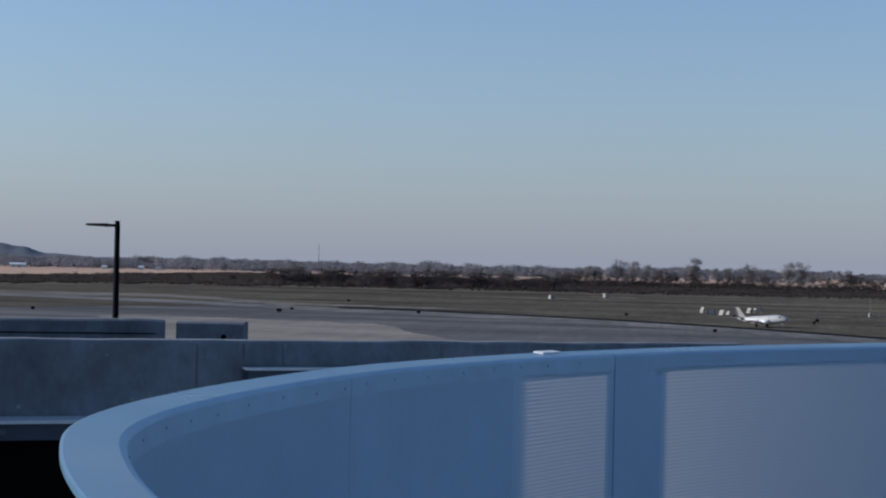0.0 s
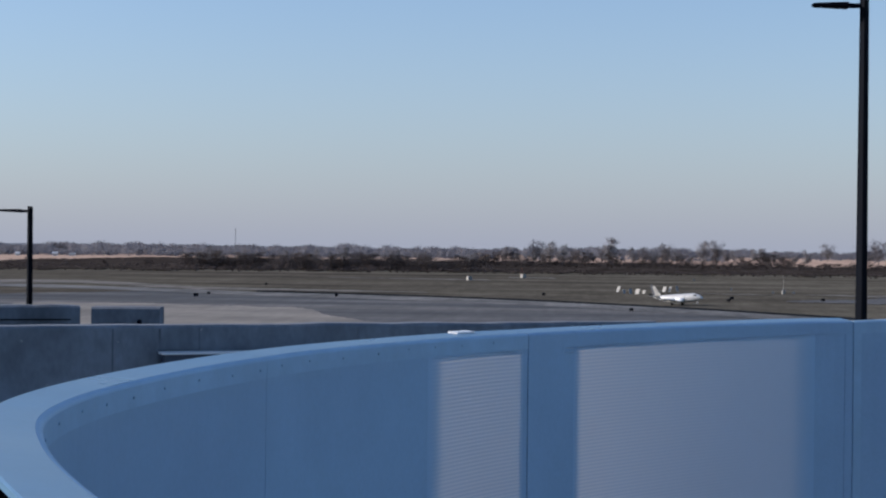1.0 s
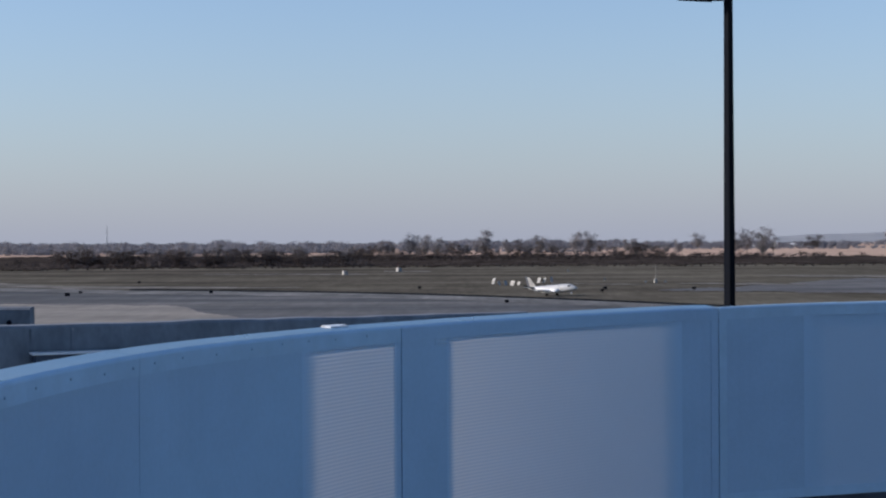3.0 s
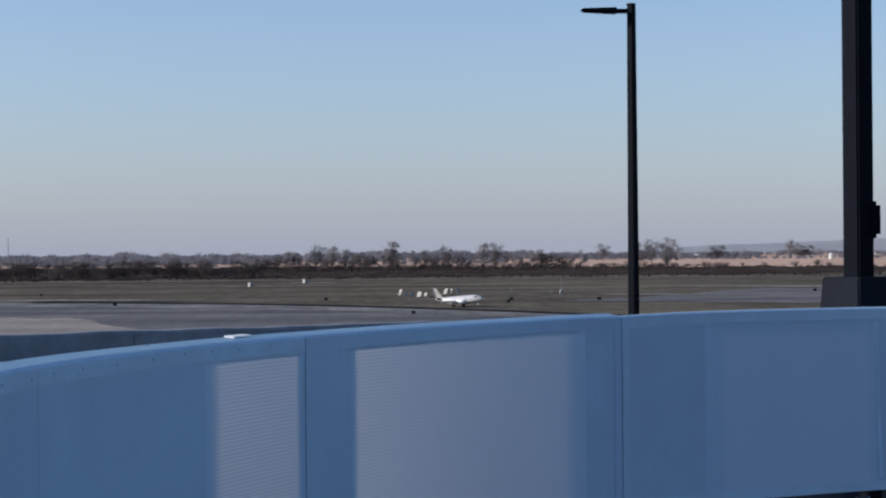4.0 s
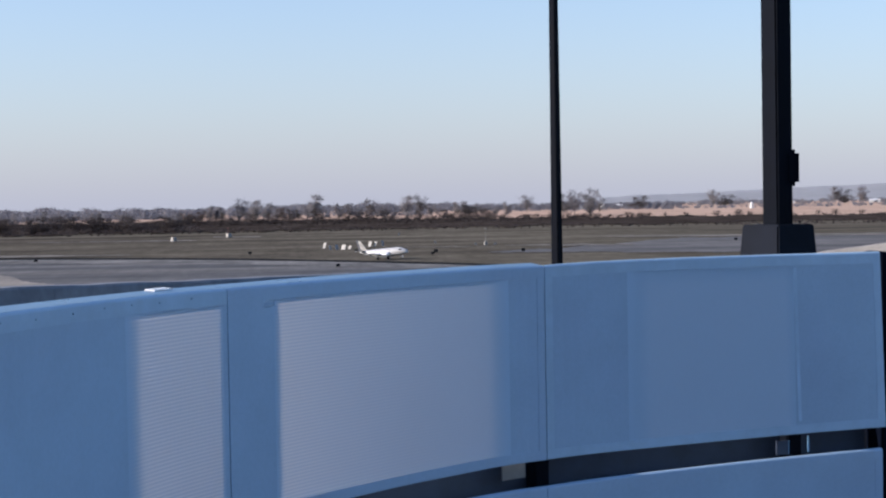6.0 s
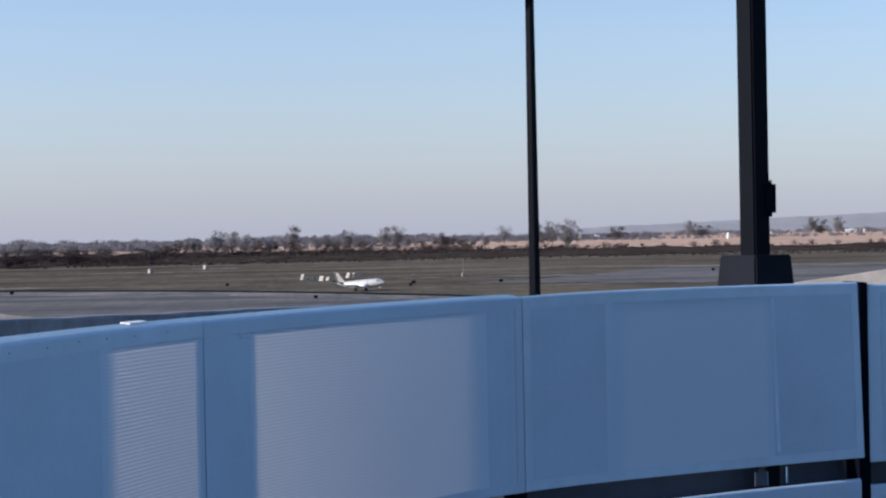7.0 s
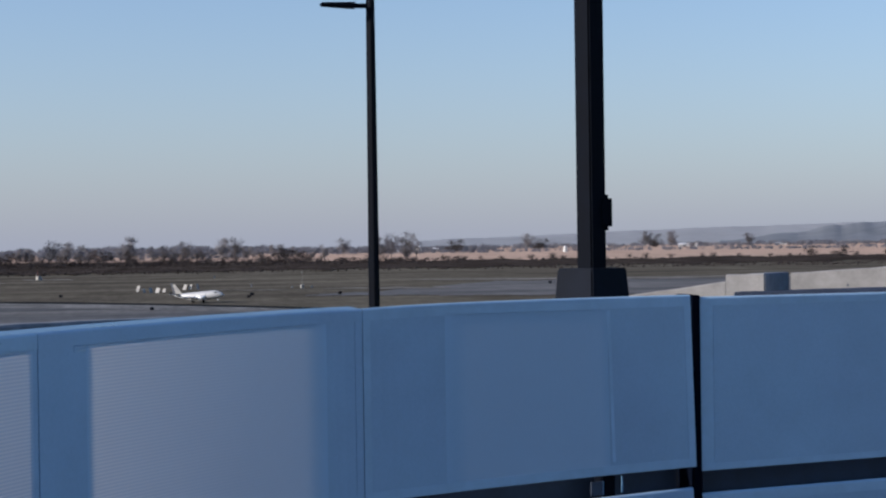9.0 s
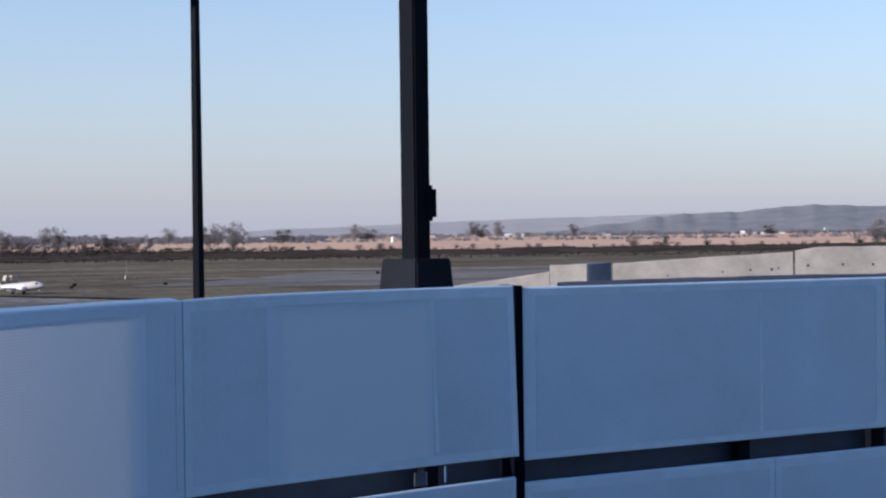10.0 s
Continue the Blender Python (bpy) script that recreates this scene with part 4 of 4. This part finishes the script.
for az, d, w, h, deep, lab, roof in ((-23.8, 1720, 20, 4.5, 10, "long white farmhouse among far fields", WHITE), (-20.86, 1690, 6, 3.4, 5.5, "small white house among far fields", WHITE), (-19.6, 1690, 7, 3.8, 5.5, "small white house among far fields", WHITE),
                                     (-19.0, 1700, 8, 3.2, 5.5, "small white house among far fields", ROOF), (19.72, 2950, 24, 6, 12, "large white barn among far fields", WHITE), (23.1, 3300, 26, 4, 10, "low white shed among far fields", WHITE),
                                     (27.95, 3000, 10, 6, 9, "white farmhouse below the hills", WHITE), (28.5, 3050, 24, 4.5, 10, "long pale shed below the hills", ROOF), (29.3, 3100, 12, 4, 9, "pale shed below the hills", ROOF),
                                     (9.4, 2300, 16, 5, 9, "pale house among bare trees", ROOF), (10.9, 2600, 12, 5, 8, "white house among bare trees", WHITE), (11.4, 2650, 16, 4, 8, "white shed among bare trees", WHITE), (16.9, 3100, 16, 5, 9, "pale farm shed among far fields", ROOF)):
    farm_building(az, d, w, h, deep, lab, roof)
tank(15.53, 2010, 2.8, 8.3, "white upright storage tank in a stubble field")
tank(20.2, 2950, 3.4, 9, "white upright storage tank beside a barn")
tank(30.77, 3300, 2.4, 12, "thin white upright tank below the hills")
tank(10.3, 2250, 3.6, 10, "white upright storage tank among bare trees")

# ---- things on the airfield ----
def equipment_box(az, d, size, label):
    root = thing("equipment_box", polar(az, d), label, "equipment cabinet", "white equipment boxes", rz=-az + 38)
    part("cabinet", boxed((size * 0.85, size, size), (-size * 0.25, 0, size / 2 + 0.2), 0, 0.05), AGED, root)
    part("cooler", boxed((size * 0.42, size * 0.7, size * 0.8), (size * 0.40, 0, size * 0.42 + 0.2), 0, 0.04), GREY, root)
    part("plinth", boxed((size * 1.6, size * 1.2, 0.2), (0, 0, 0.1)), CONCRETE_PALE, root)
    return root


equipment_box(-4.99, 690, 1.6, "white equipment cabinet with a dark cooler on grass")
cabin = equipment_box(-3.05, 748, 1.8, "white equipment cabinet with a dark cooler and pole")
part("pole", tubed((0.2, 1.2, 0), (0.2, 1.2, 4.6), 0.09, 0.07, 8), STUB_RED, cabin, "dull red pole")


def marker_panel(az, d, w, h, lean, label, mat=AGED):
    w, h = w * 0.68, h * 0.70
    root = thing("marker_panel", polar(az, d), label, "airfield marker", "white airfield markers", rz=-az + lean)
    bm = boxed((w, 0.12, h), (0, 0, h / 2 + 0.06), 0, 0.03)
    for v in bm.verts:
        v.co.y += 0.35 * v.co.z
    part("board", bm, mat, root)
    for x in (-w * 0.35, w * 0.35):
        part("leg", tubed((x, 0, 0), (x, 0.2, h * 0.6), 0.05, 0.05, 6), GREY, root)
    return root


for az, d, w, h, lean, mat in ((0.30, 535, 2.6, 2.7, -60, AGED), (0.55, 520, 1.4, 1.8, 40, GREY), (0.78, 518, 1.6, 2.2, 30, GREY), (0.98, 515, 3.2, 2.3, -55, AGED), (1.22, 520, 2.0, 1.6, -50, AGED), (1.93, 545, 2.8, 2.5, -55, AGED), (2.12, 545, 2.4, 2.4, -60, AGED), (2.42, 550, 1.2, 2.6, 25, GREY),
                               (4.3, 570, 0.7, 1.5, 20, AGED), (3.0, 730, 1.0, 1.4, 20, AGED), (5.75, 545, 1.0, 0.8, 20, AGED), (6.45, 545, 1.2, 0.9, 20, AGED)):
    marker_panel(az, d, w, h, lean, "white slanted marker board on thin legs on grass" if mat is AGED else "grey slanted marker board on thin legs on grass", mat)

vane = thing("weather_mast", polar(6.1, 540), "thin white mast with a foot box on grass", "mast")
part("pole", tubed((0, 0, 0), (0, 0, 6.2), 0.06, 0.04, 8), AGED, vane)
part("foot_box", boxed((1.0, 0.8, 1.3), (0, 0, 0.65), 20, 0.05), AGED, vane)
part("cross_bar", tubed((-0.6, 0, 5.6), (0.6, 0, 5.6), 0.05, 0.05, 6), AGED, vane)
tower = thing("lattice_mast", polar(-13.35, 1500), "thin grey lattice radio mast beyond the thicket", "mast")
for k in range(3):
    x, y = math.cos(k * 2.094) * 0.5, math.sin(k * 2.094) * 0.5
    part("leg", tubed((x, y, 0), (x * 0.4, y * 0.4, 29), 0.12, 0.08, 6), GREY, tower)
for k in range(9):
    part("brace", tubed((-0.4, -0.2, k * 3), (0.4, -0.2, k * 3 + 3), 0.06, 0.06, 5), GREY, tower)


def edge_light(x, y, size):
    root = thing("taxiway_sign", (x, y, 0.0), "small dark sign box beside the taxiway", "airfield sign", "dark airfield signs")
    part("box", boxed((size * 1.5, size * 0.5, size), (0, 0, size / 2 + 0.35), 20, 0.04), COVER, root)
    for k in (-0.4, 0.4):
        part("leg", tubed((k * size, 0, 0), (k * size, 0, 0.4), 0.05, 0.05, 6), STEEL, root)
    return root


for x, y, sz in ((-121, 557, 0.9), (-115, 452, 0.8), (-113, 430, 1.2), (-76.6, 446, 0.9), (-172, 400, 0.9), (-19.5, 480, 0.9), (5.2, 372, 0.8), (35, 464, 1.0), (12.3, 480, 0.9), (60, 459, 1.0), (142, 531, 1.0), (32.8, 446, 0.8)):
    edge_light(x, y, sz * 0.75)


# ---- the aircraft ----
def aircraft(at, heading, nose_up):
    """A small white twin-engined aircraft, nose along +x of its own axes."""
    root = thing("airplane", at, "small white twin-engined airplane rolling on the taxiway", "airplane", rz=heading)
    tilt = pose(0, 0, 1.7, 0, -nose_up, 0)
    L = 15.5
    bm = bmesh.new()
    rings = []
    for x, r, z in ((-7.6, 0.10, 0.75), (-6.2, 0.42, 0.55), (-4.2, 0.78, 0.25), (-2.0, 1.02, 0.05), (2.0, 1.05, 0.0), (4.6, 1.03, 0.0), (5.8, 0.85, -0.08), (6.8, 0.55, -0.22), (7.5, 0.15, -0.35)):
        rings.append([bm.verts.new((x, math.cos(a) * r, z + math.sin(a) * r * 1.05)) for a in [k * math.pi / 8 for k in range(16)]])
    for p, q in zip(rings, rings[1:]):
        for k in range(16):
            bm.faces.new((p[k], p[(k + 1) % 16], q[(k + 1) % 16], q[k]))
    bm.faces.new(rings[0])
    bm.faces.new(rings[-1][::-1])
    bmesh.ops.recalc_face_normals(bm, faces=bm.faces)
    bmesh.ops.transform(bm, matrix=tilt, verts=bm.verts)
    part("fuselage", bm, PLANE_PAINT, root, smooth=True)

    def slab(name, pts, thick, mat, label=""):
        bm = bmesh.new()
        top = [bm.verts.new(Vector(p) + Vector(thick) / 2) for p in pts]
        low = [bm.verts.new(Vector(p) - Vector(thick) / 2) for p in pts]
        bm.faces.new(top)
        bm.faces.new(low[::-1])
        for k in range(len(pts)):
            q = (k + 1) % len(pts)
            bm.faces.new((top[k], low[k], low[q], top[q]))
        bmesh.ops.recalc_face_normals(bm, faces=bm.faces)
        bmesh.ops.transform(bm, matrix=tilt, verts=bm.verts)
        return part(name, bm, mat, root, label)

    for sgn in (-1, 1):
        slab("wing", [(1.6, sgn * 0.8, -0.65), (-1.2, sgn * 0.8, -0.65), (-0.9, sgn * 8.2, -0.1), (0.4, sgn * 8.2, -0.1)], (0, 0, 0.22), PLANE_PAINT)
        slab("tailplane", [(-5.7, sgn * 0.2, 0.95), (-7.3, sgn * 0.2, 0.95), (-7.2, sgn * 3.0, 1.05), (-6.4, sgn * 3.0, 1.05)], (0, 0, 0.14), GREY, "grey tailplane")
        bm = tubed((3.3, sgn * 2.5, -0.55), (0.6, sgn * 2.5, -0.6), 0.44, 0.66, 14)
        tube(bm, (0.6, sgn * 2.5, -0.6), (-2.2, sgn * 2.5, -0.35), 0.66, 0.22, 14)
        bmesh.ops.transform(bm, matrix=tilt, verts=bm.verts)
        nac = part("engine", bm, WHITE, root, smooth=True)
        bm = boxed((0.06, 0.16, 2.2), (3.4, sgn * 2.5, -0.55), 0, 0.02)
        box(bm, (0.06, 2.2, 0.16), (3.4, sgn * 2.5, -0.55), 0, 0.02)
        bmesh.ops.transform(bm, matrix=tilt, verts=bm.verts)
        part("propeller", bm, GREY, nac)
        bm = tubed((-0.4, sgn * 2.7, -0.6), (-0.4, sgn * 2.7, -1.5), 0.08, 0.08, 8)
        bmesh.ops.transform(bm, matrix=tilt, verts=bm.verts)
        part("gear_leg", bm, GREY, root)
        bm = tubed((-0.4, sgn * 2.7 - 0.2, -1.42), (-0.4, sgn * 2.7 + 0.2, -1.42), 0.36, 0.36, 14)
        bmesh.ops.transform(bm, matrix=tilt, verts=bm.verts)
        part("wheel", bm, STEEL, root)
        bm = boxed((0.9, 0.04, 0.34), (5.55, sgn * 0.80, 0.42), -sgn * 14, 0.02)
        bmesh.ops.transform(bm, matrix=tilt, verts=bm.verts)
        part("cockpit_window", bm, GLASS, root)
    slab("fin", [(-4.9, 0, 0.75), (-6.9, 0, 0.85), (-7.75, 0, 3.7), (-7.05, 0, 3.7)], (0, 0.18, 0), AGED, "pale grey fin")
    slab("rudder", [(-6.93, 0, 0.85), (-7.7, 0, 0.9), (-8.45, 0, 4.1), (-7.80, 0, 4.1)], (0, 0.14, 0), GREY_DARK, "dark painted rudder")
    bm = tubed((5.6, 0, -0.8), (5.7, 0, -1.55), 0.07, 0.07, 8)
    tube(bm, (5.7, -0.15, -1.5), (5.7, 0.15, -1.5), 0.26, 0.26, 12)
    bmesh.ops.transform(bm, matrix=tilt, verts=bm.verts)
    part("nose_gear", bm, GREY, root)
    return root


aircraft((18.0, 421.0, 0.14), -33, 5.0).scale = (0.98, 0.98, 0.98)
